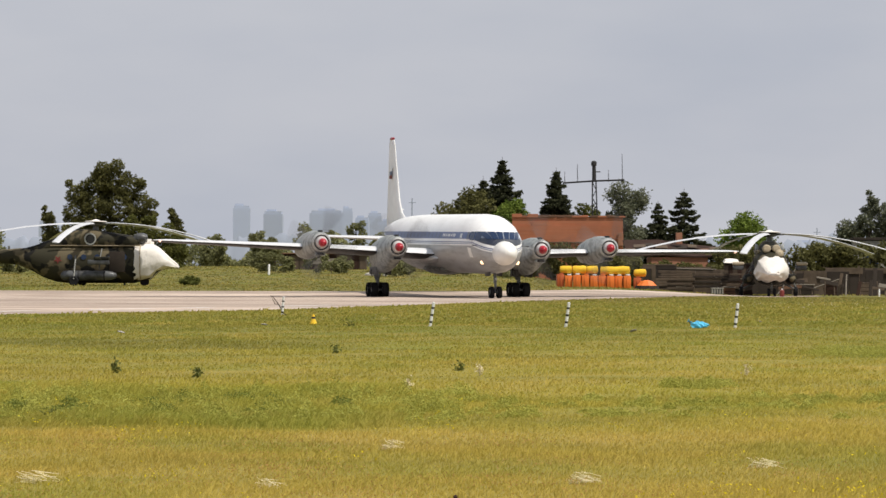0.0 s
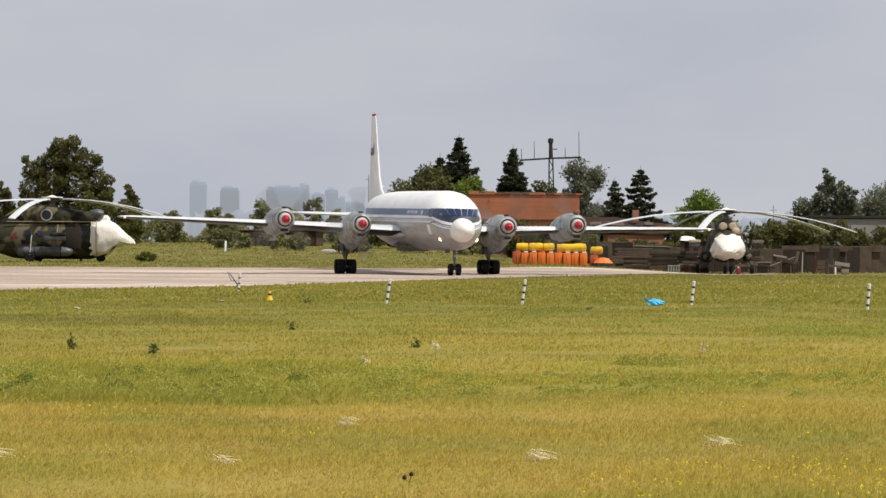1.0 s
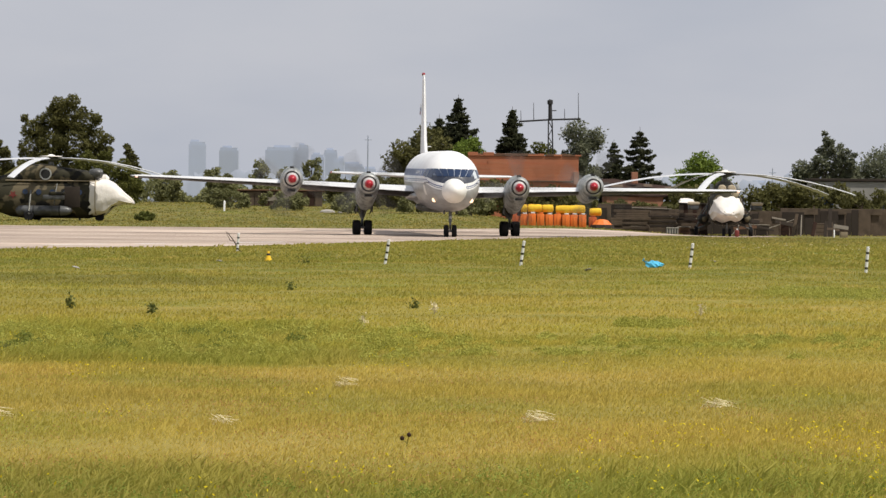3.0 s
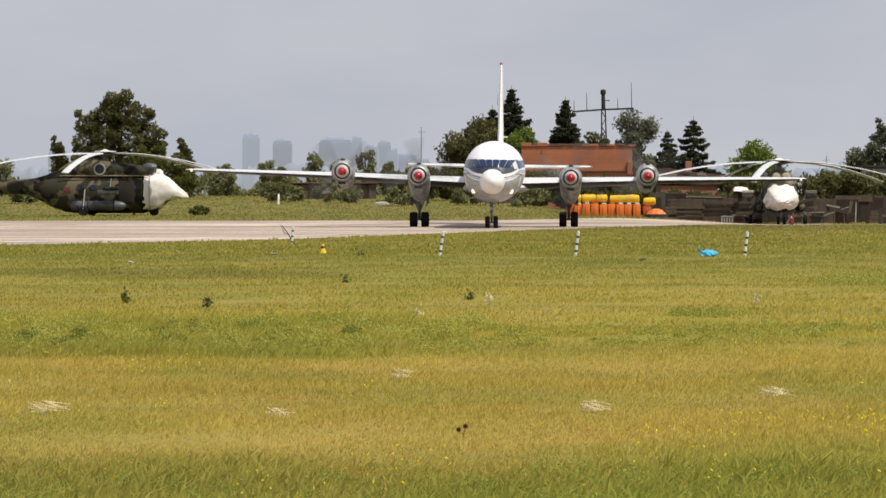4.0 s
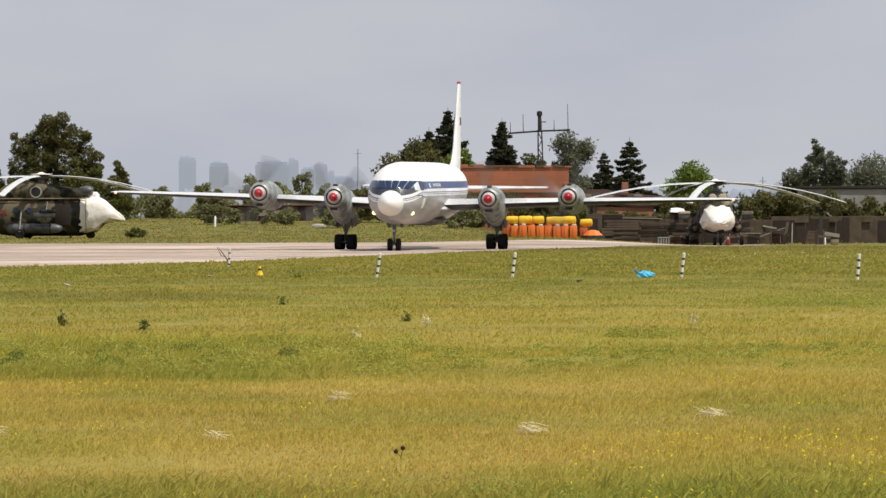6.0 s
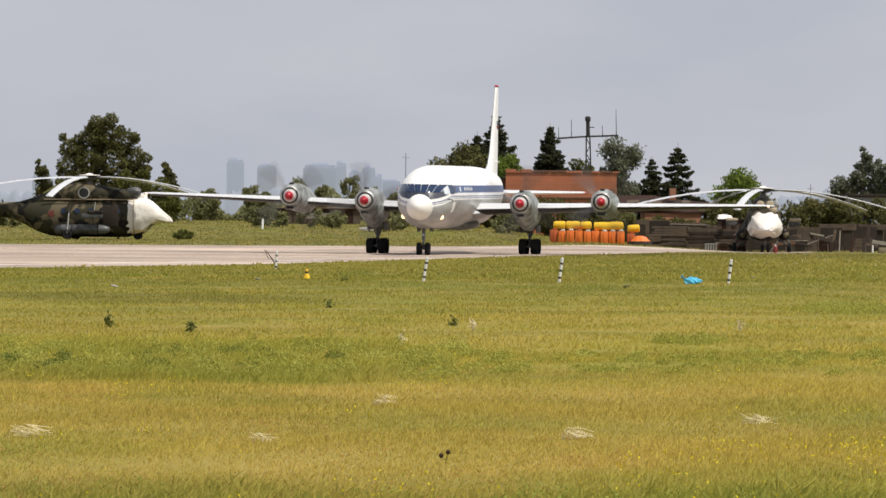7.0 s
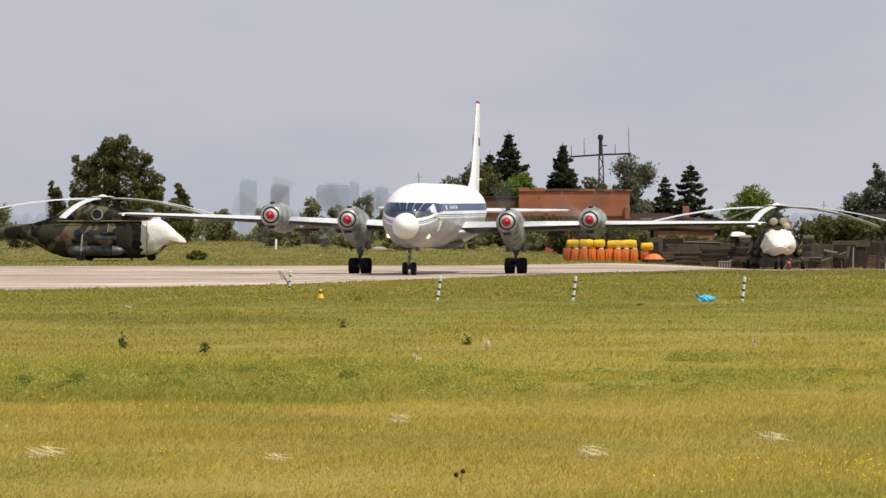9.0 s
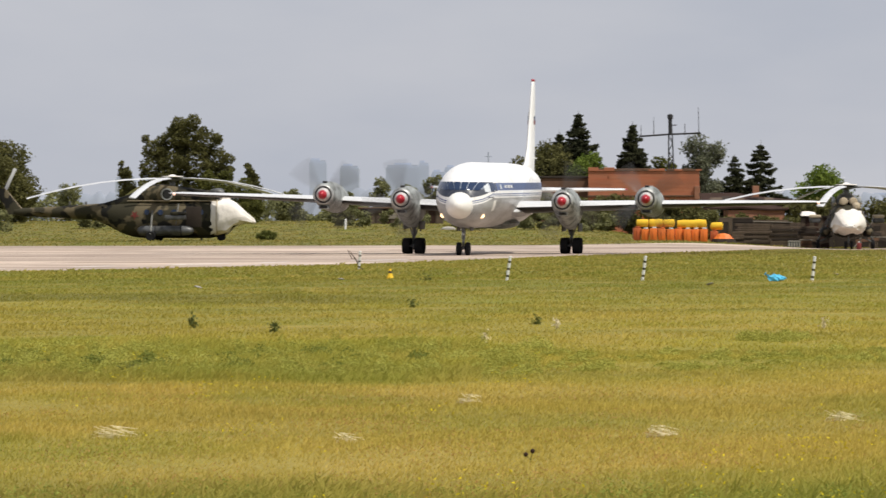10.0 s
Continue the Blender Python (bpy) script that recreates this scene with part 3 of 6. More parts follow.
def broadleaf(name, x, y, high, wide, material, seed, label, leaves=7000, size=0.26, lean=0.0, bare=0.12, thin=0.5, shape=None):
    rng = np.random.default_rng(seed)
    z = low(x, y)
    high = max(0.7, high - float(swell(x, y)) * (1.0 if high > 4.5 else 0.0))
    root = thing(name, pose(x, y, z), label, "tree")
    rr = random.Random(seed)
    trunk = [(lean * high * k * k, 0.1 * math.sin(3 * k), high * 0.8 * k) for k in (0, 0.2, 0.45, 0.7, 1)]
    geos = [tube(trunk, [high * 0.022, high * 0.018, high * 0.013, high * 0.008, 0.02], 8)]
    lumps = []
    half = high * (1 - bare) / 2
    for i in range(24):
        k = (i + rr.random()) / 24
        a = rr.uniform(0, math.tau)
        up = -0.9 + 1.66 * k
        ring = math.sqrt(max(0.04, 1 - up * up))
        reach = wide / 2 * ring * rr.uniform(0.25, 0.74)
        r = min(wide, 2 * half) * rr.uniform(0.14, 0.22)
        c = Vector((math.cos(a) * reach, math.sin(a) * reach, high * bare + half * (1 + up * 0.96)))
        c.z = max(min(c.z, high - r * 0.85), r * 0.5)
        c.x += lean * high * (c.z / high) ** 2
        lumps.append((c, r))
        start = Vector(trunk[0]).lerp(Vector(trunk[-1]), max(0.12, k * 0.72))
        if i % 2 == 0:
            geos.append(tube([start, start.lerp(c, 0.55) + Vector((0, 0, 0.2)), c], [high * 0.008, high * 0.005, 0.012], 5))
    if shape:
        # boughs at their own places: across, height over the sea of grass, radius
        lumps, geos = [], geos[:1]
        for sx, sz, r in shape:
            c = Vector((sx, rr.uniform(-0.5, 0.5) * r, sz - z))
            lumps.append((c, r * 0.8))
            geos.append(tube([Vector(trunk[0]).lerp(Vector(trunk[-1]), 0.35), c], [high * 0.007, 0.012], 5))
            for _ in range(5):
                a = rr.uniform(0, math.tau)
                lumps.append((c + r * 0.78 * Vector((math.cos(a), rr.uniform(-0.9, 0.5), math.sin(a))), r * rr.uniform(0.24, 0.46)))
    part("trunk", join(*geos), M["bark"], root)
    total = sum(r * r for c, r in lumps)
    pts = []
    for c, r in lumps:
        n = int(leaves * 1.7 * r * r / total) if shape else int(leaves * 1.7 / len(lumps))
        d = rng.normal(size=(n, 3))
        d /= np.linalg.norm(d, axis=1)[:, None]
        rad = r * (rng.random(n) ** (0.33 * thin)) * (1 + 0.28 * np.sin(d[:, 0] * 5 + seed) * np.cos(d[:, 2] * 6) + rng.normal(0, 0.09, n))
        pts.append(np.array(c)[None] + d * rad[:, None] * np.array([1.05, 1.05, 0.9]))
    P = np.concatenate(pts)
    P = P[P[:, 2] > 0.15]
    V, F = leaf_cards(rng, P, size * 0.72)
    part("crown", polys("crown", V, F, material), None, root)
    return root


def spruce(x, y, high, wide, seed, label="tall dark green spruce with drooping whorled branches", size=0.16, dense=2.2):
    rng = np.random.default_rng(seed)
    high -= float(swell(x, y))
    root = thing("spruce_tree", pose(x, y, low(x, y)), label, "tree", "spruces")
    geos = [tube([(0, 0, 0), (0.03, 0, high * 0.5), (0, 0, high)], [high * 0.018, high * 0.011, 0.015], 7)]
    pts = []
    levels = int(high * dense)
    for i in range(levels):
        k = (i + rng.uniform(-0.35, 0.35)) / levels
        z = high * (0.10 + 0.895 * max(k, 0))
        r = wide / 2 * 1.25 * min(1 - max(k, 0), 1.0) * rng.uniform(0.75, 1.1) + 0.04
        count = int(rng.integers(5, 9))
        off = rng.uniform(0, math.tau)
        for j in range(count):
            a = off + math.tau * j / count + rng.normal(0, 0.3)
            rj = r * rng.choice((0.5, 0.75, 0.9, 1.0, 1.2))
            n = max(12, int(115 * rj))
            s = rng.random(n) ** 0.7
            sag, tip = rng.uniform(0.22, 0.5), rng.uniform(0.1, 0.4)
            drop = -sag * rj * s + tip * rj * s ** 3
            wob = rng.normal(0, 1, (n, 2)) * (0.08 + 0.09 * (1 - s) * rj)[:, None]
            hang = np.abs(rng.normal(0, 0.11, n)) * (0.4 + s)
            pts.append(np.stack([np.cos(a) * rj * s + wob[:, 0], np.sin(a) * rj * s + wob[:, 1], z + drop - hang], 1))
            if j % 2 == 0:
                geos.append(tube([(0, 0, z), (math.cos(a) * rj * 0.85, math.sin(a) * rj * 0.85, z - 0.16 * rj)], [0.03, 0.008], 4))
    part("trunk", join(*geos), M["bark"], root)
    V, F = leaf_cards(rng, np.concatenate(pts), size)
    part("crown", polys("crown", V, F, M["needle"]), None, root)
    return root


def trees():
    broadleaf("broadleaf_tree", -33.5, 420, 11.8, 9.0, M["leaf_dark"], 11, "large dense dark green tree behind the helicopter", 30000, 0.19, shape=(
        (0.3, 10.1, 1.6), (-1.1, 9.6, 1.5), (1.9, 9.3, 1.45), (-3.0, 8.7, 1.2), (-3.8, 9.7, 0.4), (2.9, 7.8, 1.4), (-3.1, 7.0, 1.4), (-1.1, 7.4, 1.8),
        (0.9, 7.4, 1.8), (3.1, 6.6, 1.3), (-2.7, 5.2, 1.6), (-0.5, 5.0, 1.8), (2.1, 5.0, 1.7), (-2.8, 3.4, 1.4), (-0.8, 3.2, 1.7), (1.6, 3.2, 1.7)))
    broadleaf("broadleaf_tree", -29.3, 418, 6.8, 6.0, M["leaf_mid"], 12, "lower green tree beside a large dark one", 11000, 0.2, shape=(
        (-2.0, 5.6, 1.0), (-0.4, 5.6, 0.9), (1.4, 4.8, 1.0), (2.2, 3.6, 1.0), (-1.4, 4.1, 1.4), (0.4, 3.9, 1.4), (-1.5, 2.6, 1.3), (0.5, 2.4, 1.3), (2.0, 2.3, 1.1)))
    broadleaf("poplar_tree", -27.6, 424, 7.6, 2.0, M["leaf_dark"], 13, "slim young tree bent by wind", 2600, 0.2, lean=-0.03, shape=(
        (-0.35, 7.1, 0.32), (-0.1, 6.5, 0.48), (0.2, 5.8, 0.55), (0.4, 5.0, 0.6), (0.4, 4.0, 0.7), (0.3, 3.0, 0.7)))
    broadleaf("poplar_tree", -39.2, 422, 7.6, 2.4, M["leaf_dark"], 14, "slim young tree bent by wind", 2800, 0.2, lean=-0.04, thin=0.9, shape=(
        (-0.45, 7.3, 0.28), (-0.25, 6.6, 0.5), (0.0, 6.0, 0.7), (0.1, 5.2, 0.9), (0.0, 4.4, 0.95), (0.0, 3.4, 0.9)))
    broadleaf("broadleaf_tree", -51.0, 420, 9.4, 9.5, M["leaf_dark"], 15, "wide dark green tree at the field's edge", 10000, 0.25, bare=0.03)
    broadleaf("broadleaf_tree", -0.6, 425, 9.0, 7.0, M["leaf_dark"], 16, "dark green tree behind the brick house", 8000, 0.24, bare=0.05)
    spruce(3.1, 430, 12.0, 8.2, 21, dense=2.8)
    spruce(1.3, 433, 10.2, 7.0, 27, dense=2.6)
    spruce(8.2, 428, 10.9, 6.8, 22, dense=3.4)
    broadleaf("broadleaf_tree", 3.6, 424, 8.2, 4.8, M["leaf_light"], 17, "bright yellow-green tree between spruces", 5000, 0.22)
    broadleaf("broadleaf_tree", 11.3, 432, 8.3, 3.4, M["leaf_mid"], 18, "small tree round the foot of the mast", 3000, 0.22)
    broadleaf("willow_tree", 14.7, 426, 10.2, 5.2, M["leaf_silver"], 19, "silvery grey-green tree blown by wind", 8500, 0.22, lean=0.03, thin=0.8)
    spruce(20.3, 428, 9.7, 7.6, 23, dense=2.3)
    spruce(18.0, 432, 8.4, 5.8, 24, dense=2.8)
    broadleaf("broadleaf_tree", 26.0, 424, 7.4, 6.2, M["leaf_light"], 31, "fresh light green tree behind a hedge", 6500, 0.24)
    broadleaf("willow_tree", 37.6, 424, 9.4, 4.8, M["leaf_silver"], 32, "silvery willow tossed by wind", 6500, 0.22, thin=1.0, shape=(
        (-0.15, 9.0, 0.3), (0.25, 8.25, 0.55), (0.0, 7.4, 0.8), (1.05, 7.0, 1.0), (2.0, 6.6, 0.95), (-0.3, 6.2, 0.95), (1.2, 5.6, 1.15), (2.4, 5.4, 1.0),
        (-0.1, 4.6, 1.15), (1.4, 4.3, 1.15), (2.6, 4.0, 1.1)))
    broadleaf("willow_tree", 35.7, 425, 7.0, 4.6, M["leaf_silver"], 36, "low silvery willow beside a taller one", 5000, 0.23, lean=-0.03, thin=0.85)
    broadleaf("willow_tree", 42.5, 428, 8.0, 6.5, M["leaf_silver"], 33, "silvery willow tossed by wind", 6000, 0.23, lean=0.05, thin=0.85)
    rr = random.Random(40)
    for i, (x, h, w) in enumerate(((-23.4, 5.0, 3.0), (-20.0, 5.4, 3.0), (-18.2, 4.6, 2.4), (-15.2, 6.2, 3.4), (-13.2, 5.6, 3.0), (-10.6, 6.6, 3.2),
                                   (-8.4, 5.2, 3.0), (-6.4, 4.6, 3.2), (-45.0, 4.2, 4.0), (-57.0, 4.4, 5.0), (-4.5, 4.6, 3.4), (-24.8, 3.2, 4.0))):
        # far leaves, with haze put into their colour
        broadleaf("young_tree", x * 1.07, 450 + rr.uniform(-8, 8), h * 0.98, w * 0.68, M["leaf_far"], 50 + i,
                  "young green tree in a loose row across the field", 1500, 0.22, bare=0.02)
    # thicket closing the field, one long mass of leaves
    rng = np.random.default_rng(61)
    n = 26000
    x = rng.uniform(-75, 60, n)
    tall = 2.6 + 0.9 * np.sin(x * 0.31) + 0.7 * np.sin(x * 0.83 + 1) + 0.5 * np.sin(x * 2.1)
    P = np.stack([x, 486 + rng.normal(0, 1.6, n), lie(x, np.full(n, 486.0)) - 0.1 + rng.random(n) ** 0.7 * tall * 0.8], 1)
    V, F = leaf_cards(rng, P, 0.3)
    tagged(new("thicket", polys("thicket", V, F, M["leaf_far"])), "low green thicket along the far field edge, haze painted in", "bushes", kind="stuff")
    for i, (x, w, h) in enumerate(((23, 8, 4.2), (27.5, 8, 4.4), (31.2, 7.5, 4.4), (34.8, 8, 4.5), (39, 9, 3.9), (44, 9, 3.8), (18, 5, 3.6))):
        broadleaf("hedge_bush", x, 400 + rr.uniform(-3, 3), h, w, M["leaf_dark"], 70 + i, "dark green hedge bush behind the fence", 4000, 0.26, bare=0.0)
    for i in range(4):
        broadleaf("hedge_bush", 14.2 + 2.3 * i, 389 + rr.uniform(-1, 1), rr.uniform(2.2, 2.6), rr.uniform(3.0, 3.8), M["leaf_dark"], 140 + i,
                  "dark green hedge bush before the brick shed", 2200, 0.2, bare=0.0)
    for i in range(9):
        broadleaf("hedge_bush", -7.5 + 2.6 * i, 403 + rr.uniform(-2, 2), rr.uniform(2.7, 3.5), rr.uniform(3.6, 4.6), M["leaf_dark"], 120 + i,
                  "dark green hedge bush before the brick house", 2600, 0.22, bare=0.0)
    for i, (x, y, w, h) in enumerate(((-20.6, 332, 1.8, 0.7), (-6.5, 380, 5, 1.6), (-1, 384, 5, 1.5), (4, 385, 5, 1.9), (-12, 392, 6, 1.7), (-17, 396, 6, 1.8),
                                      (-46, 372, 7, 2.2), (-52, 378, 7, 2.4), (-39, 390, 6, 1.9), (-30, 400, 8, 2.0))):
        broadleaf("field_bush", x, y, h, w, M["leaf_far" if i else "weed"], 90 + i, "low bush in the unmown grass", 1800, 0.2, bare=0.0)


# ---- brick house, sheds, mast ----
def brick_course(root, w, h, x, y, z, material, rng, ragged=False):
    """The rows of brickwork as blocks proud of a wall, long enough to be told apart from afar."""
    rows = int(h / 0.42)
    for r in range(rows):
        cut = 0.0
        while cut < w - 0.2:
            ln = min(rng.uniform(1.4, 2.6), w - cut)
            top = r == rows - 1
            if not (ragged and top and rng.random() < 0.35):
                part("brick_panel", block(ln - 0.008, 0.10, 0.412, x - w / 2 + cut + ln / 2, y, z + 0.21 + r * 0.42 ), material, root, smooth=False)
            cut += ln


def brick_house():
    rng = random.Random(3)
    x, y, w, h = 9.0, 416, 10.2, 6.2
    z = 0.4
    root = thing("brick_house", pose(x, y, z - 0.1, 0, 0, -2), "long red-brick house wall with a crumbling top edge", "house")
    part("wall", block(w, 5.0, h, 0, 2.6, h / 2, 0.03), M["brick"], root, smooth=False)
    brick_course(root, w, h, 0, 0.06, 0.0, M["brick"], rng, True)
    part("cornice", block(w + 0.15, 0.25, 0.16, 0, 0.0, 3.9, 0.03), M["roofing"], root, smooth=False)
    part("roof", join(block(w * 0.55, 4.6, 0.22, -w * 0.16, 2.6, h + 0.12, 0.04), block(1.9, 3.6, 0.3, w * 0.34, 2.4, h + 0.05, 0.05)), M["roofing"], root, smooth=False)
    part("pier", block(0.5, 0.3, 1.2, w / 2 - 0.2, -0.06, h - 2.0, 0.03), M["brick_pale"], root, "pale patched brick corner", smooth=False)
    cut = -w / 2
    while cut < w / 2 - 0.3:
        ln, up = rng.uniform(0.3, 1.0), rng.uniform(0.06, 0.34)
        part("brick_panel", block(ln, 0.24, up, cut + ln / 2, 0.12, h + up / 2, 0.02), M["brick"] if rng.random() < 0.6 else M["roofing"], root, smooth=False)
        cut += ln + rng.choice((0.0, 0.0, 0.15))
    root2 = thing("brick_house", pose(2.6, 421, z - 0.1, 0, 0, 1), "darker brick annexe with a flat tarred roof", "house")
    part("wall", block(6.0, 4.0, 5.6, 0, 2.1, 2.8, 0.03), M["roofing"], root2, smooth=False)
    part("roof", block(6.2, 4.2, 0.2, 0, 2.1, 5.7, 0.04), M["tar"], root2, smooth=False)


def sheds():
    rng = random.Random(17)
    # low brick shed with a rusty roof and a chimney
    x, y = 18.0, 396
    root = thing("brick_shed", pose(x, y, low(x, y), 0, 0, 3), "low orange-brick shed with a rusty sagging roof", "shed")
    part("wall", block(5.0, 4.0, 2.9, 0.4, 2.05, 1.45, 0.03), M["brick_pale"], root, smooth=False)
    brick_course(root, 5.0, 2.8, 0.4, 0.0, 0.0, M["brick_pale"], rng)
    part("roof", loft([[(-4.2, -0.2, 2.9), (-4.2, 4.6, 4.3), (-4.2, 4.6, 4.42), (-4.2, -0.2, 3.05)],
                       [(-1.0, -0.2, 3.05), (-1.0, 4.6, 4.35), (-1.0, 4.6, 4.47), (-1.0, -0.2, 3.2)],
                       [(1.5, -0.2, 2.85), (1.5, 4.6, 3.95), (1.5, 4.6, 4.07), (1.5, -0.2, 3.0)],
                       [(4.4, -0.2, 2.9), (4.4, 4.6, 3.7), (4.4, 4.6, 3.82), (4.4, -0.2, 3.05)]]), M["roofdark"], root, smooth=False)
    for k in range(9):
        rx, ry = -3.9 + 0.95 * k, rng.uniform(0.2, 3.2)
        rise = 3.2 + 0.24 * ry + (0.1 if k < 4 else -0.12)
        part("roof_sheet", block(rng.uniform(0.7, 1.1), 1.1, 0.05, 0, 0, 0, 0.012), M[rng.choice(("roofing", "board", "roofing", "tar"))], root, smooth=False,
             m=pose(rx, ry, rise + 0.12, 14, rng.uniform(-4, 4), rng.uniform(-6, 6)))
    part("chimney", block(0.55, 0.55, 1.0, 0.6, 2.6, 4.55, 0.03), M["brick_pale"], root, smooth=False)
    # dark board fence
    x0, x1, y = 13.2, 46.0, 345
    root = thing("board_fence", pose(0, 0, 0), "long dark fence of old upright boards and panels", "fence")
    x = x0
    i = 0
    while x < x1:
        w = rng.uniform(0.5, 1.1)
        yy = y + 0.28 * (x - x0)
        h = rng.uniform(1.55, 1.95) + (0.25 if x > 27 else 0)
        part("board", block(w - 0.03, 0.08, h, x + w / 2, yy + rng.uniform(-0.05, 0.05), low(x, yy) + h / 2 - 0.05, 0.012),
             M["tar"] if rng.random() < 0.7 else M["board"], root, smooth=False, m=pose(0, 0, 0))
        if i % 4 == 0:
            part("post", block(0.14, 0.14, h + 0.2, x, yy - 0.08, low(x, yy) + h / 2, 0.015), M["board"], root, smooth=False)
        x += w
        i += 1
    x = x0
    while x < x1:
        w = rng.uniform(2.2, 3.4)
        yy = y + 0.28 * (x - x0)
        hh = 1.62 + (0.25 if x > 27 else 0)
        part("rail_board", block(w - 0.06, 0.07, rng.uniform(0.42, 0.6), x + w / 2, yy - 0.02 + 0.14 * w, low(x, yy) + hh, 0.015), M["board"], root, smooth=False)
        x += w
    # poles leaning on the fence, a lamp stub, crates
    for px, py, dx, hz, r in ((24.6, 342, 3.4, 1.25, 0.045), (23.4, 344, 1.6, 2.2, 0.04), (17.9, 339, 2.4, 2.3, 0.045), (28.8, 346, 0.1, 1.6, 0.06), (19.6, 338, -1.7, 1.9, 0.04)):
        pole = thing("leaning_pole", pose(px, py, low(px, py)), "thin weathered pole leaning by the fence", "pole", "poles by the fence")
        part("pole", tube([(0, 0, 0), (dx * 0.5, 0.3, hz * 0.52), (dx, 0.6, hz)], [r, r * 0.9, r * 0.7], 7), M["pale_wood"], pole)
    for cx, cy, w, d, h, mat in ((14.55, 335, 1.5, 1.0, 1.9, "tar"), (16.6, 337, 3.2, 1.2, 1.75, "board"), (20.4, 338, 1.4, 1.0, 1.2, "roofdark"), (25.3, 341, 1.3, 0.9, 0.8, "tar"),
                                 (27.4, 343, 1.0, 0.8, 1.0, "roofdark"), (19.2, 334.5, 0.9, 0.8, 0.55, "roofing"), (30.5, 345, 1.6, 0.9, 0.9, "board")):
        crate = thing("old_crate", pose(cx, cy, low(cx, cy), 0, 0, rng.uniform(-9, 9)), "old dark crate among scrap by the fence", "crate", "scrap by the fence")
        n = max(2, int(h / 0.3))
        for k in range(n):
            part("slat", block(w, 0.05, h / n - 0.035, rng.uniform(-0.02, 0.02), -d / 2, h * (k + 0.5) / n, 0.01), M[mat], crate, smooth=False)
        part("body", block(w * 0.96, d * 0.92, h * 0.97, 0, 0.02, h * 0.485, 0.02), M["tar"], crate, smooth=False)
        part("lid", block(w * 1.08, d * 1.1, 0.07, 0, 0, h + 0.035, 0.02), M["pale_wood"] if rng.random() < 0.5 else M["board"], crate, smooth=False, m=pose(0, 0, 0, 0, rng.uniform(-1.5, 1.5), 0))
    # weathered stacks of timber before the fence
    for k, (sx, sy, w, h) in enumerate(((15.3, 333, 2.6, 1.55), (17.6, 334, 2.2, 1.45), (19.3, 336, 1.6, 1.5), (14.1, 331, 0.9, 0.9))):
        root = thing("timber_stack", pose(sx, sy, low(sx, sy), 0, 0, rng.uniform(-6, 6)), "weathered grey stack of planks and crates", "timber", "stacks by the fence")
        z = 0.0
        while z < h:
            t = rng.uniform(0.12, 0.24)
            ww = w * rng.uniform(0.86, 1.04)
            part("plank", block(ww, 1.0, t - 0.03, rng.uniform(-0.1, 0.1), rng.uniform(-0.08, 0.08), z + t / 2, 0.015),
                 M["board"] if rng.random() < 0.7 else M["tar"], root, smooth=False, m=pose(0, 0, 0, 0, rng.uniform(-1, 1), 0))
            z += t
    # pale slatted crate in the grass
    x, y = 18.1, 330.5
    root = thing("pale_crate", pose(x, y, low(x, y), 0, 0, 4), "small pale slatted crate in the grass", "crate")
    part("body", block(0.86, 0.5, 0.44, 0, 0, 0.24, 0.03), M["tank"], root, smooth=False)
    for k in range(5):
        part("slat", block(0.1, 0.04, 0.46, -0.38 + 0.19 * k, -0.27, 0.25, 0.01), M["rock"], root, smooth=False)
    part("rail", block(0.94, 0.05, 0.07, 0, -0.3, 0.46, 0.015), M["rock"], root, smooth=False)
    # rubble and a post in the field behind the taxiway
    for k, (x, y, s, ln) in enumerate(((-15.5, 430, 0.45, 1.5), (-8.3, 385, 0.3, 2.0), (-7.2, 384, 0.22, 1.0))):
        root = thing("rubble", pose(x, y, low(x, y), 0, 0, 6 * k), "pale lump of rubble lying in grass", "rubble", "rubble in the field")
        lump = [(px * ln * (1 + 0.12 * noise.noise((px * 3, py * 3, k))), py, pz) for px, py, pz in lathe([(0, s * 1.1), (s * 0.4, s * 1.05), (s * 0.75, s * 0.7), (s * 0.9, s * 0.2)], 9, "z")[0]]
        part("lump", (lump, lathe([(0, 1), (1, 1), (2, 1), (3, 1)], 9, "z")[1]), M["rock"], root, smooth=False)
    x, y = -17.1, 385
    root = thing("white_stake", pose(x, y, low(x, y), 0, 2, 0), "short white stake in unmown grass", "stake")
    part("stake", lathe([(0, 0.10), (0.85, 0.09), (0.95, 0.03)], 9, "z"), M["post"], root)
    # long low shed of grey-brown boards across the field
    x, y = -13.2, 414
    root = thing("low_shed", pose(x, y, low(x, y) - 0.1, 0, 0, 2), "long low shed of grey-brown boards across the field", "shed")
    part("wall", block(7.6, 2.6, 1.45, 0, 1.4, 0.72, 0.03), M["board"], root, smooth=False)
    for k in range(11):
        part("board", block(0.62, 0.06, 1.4, -3.45 + 0.69 * k, 0.06, 0.72, 0.012), M["board" if k % 3 else "roofdark"], root, smooth=False)
    part("roof", block(8.0, 3.1, 0.12, 0, 1.3, 1.56, 0.03), M["roofing"], root, smooth=False, m=pose(0, 0, 0, -2, 0, 0))
    part("door", block(2.6, 0.06, 0.55, -0.5, -0.02, 0.85, 0.015), M["pale_wood"], root, "bleached wide hatch", smooth=False)
    # brown cabin with a white sheet over its roof
    x, y = 20.1, 339.5
    root = thing("brown_cabin", pose(x, y, low(x, y), 0, 0, -3), "small brown cabin with a white sheet on its roof", "cabin")
    part("wall", block(2.0, 1.6, 2.3, 0, 0, 1.15, 0.03), M["board"], root, smooth=False)
    for k in range(6):
        part("board", block(0.31, 0.05, 2.24, -0.82 + 0.33 * k, -0.83, 1.13, 0.01), M["roofdark" if k % 2 else "board"], root, smooth=False)
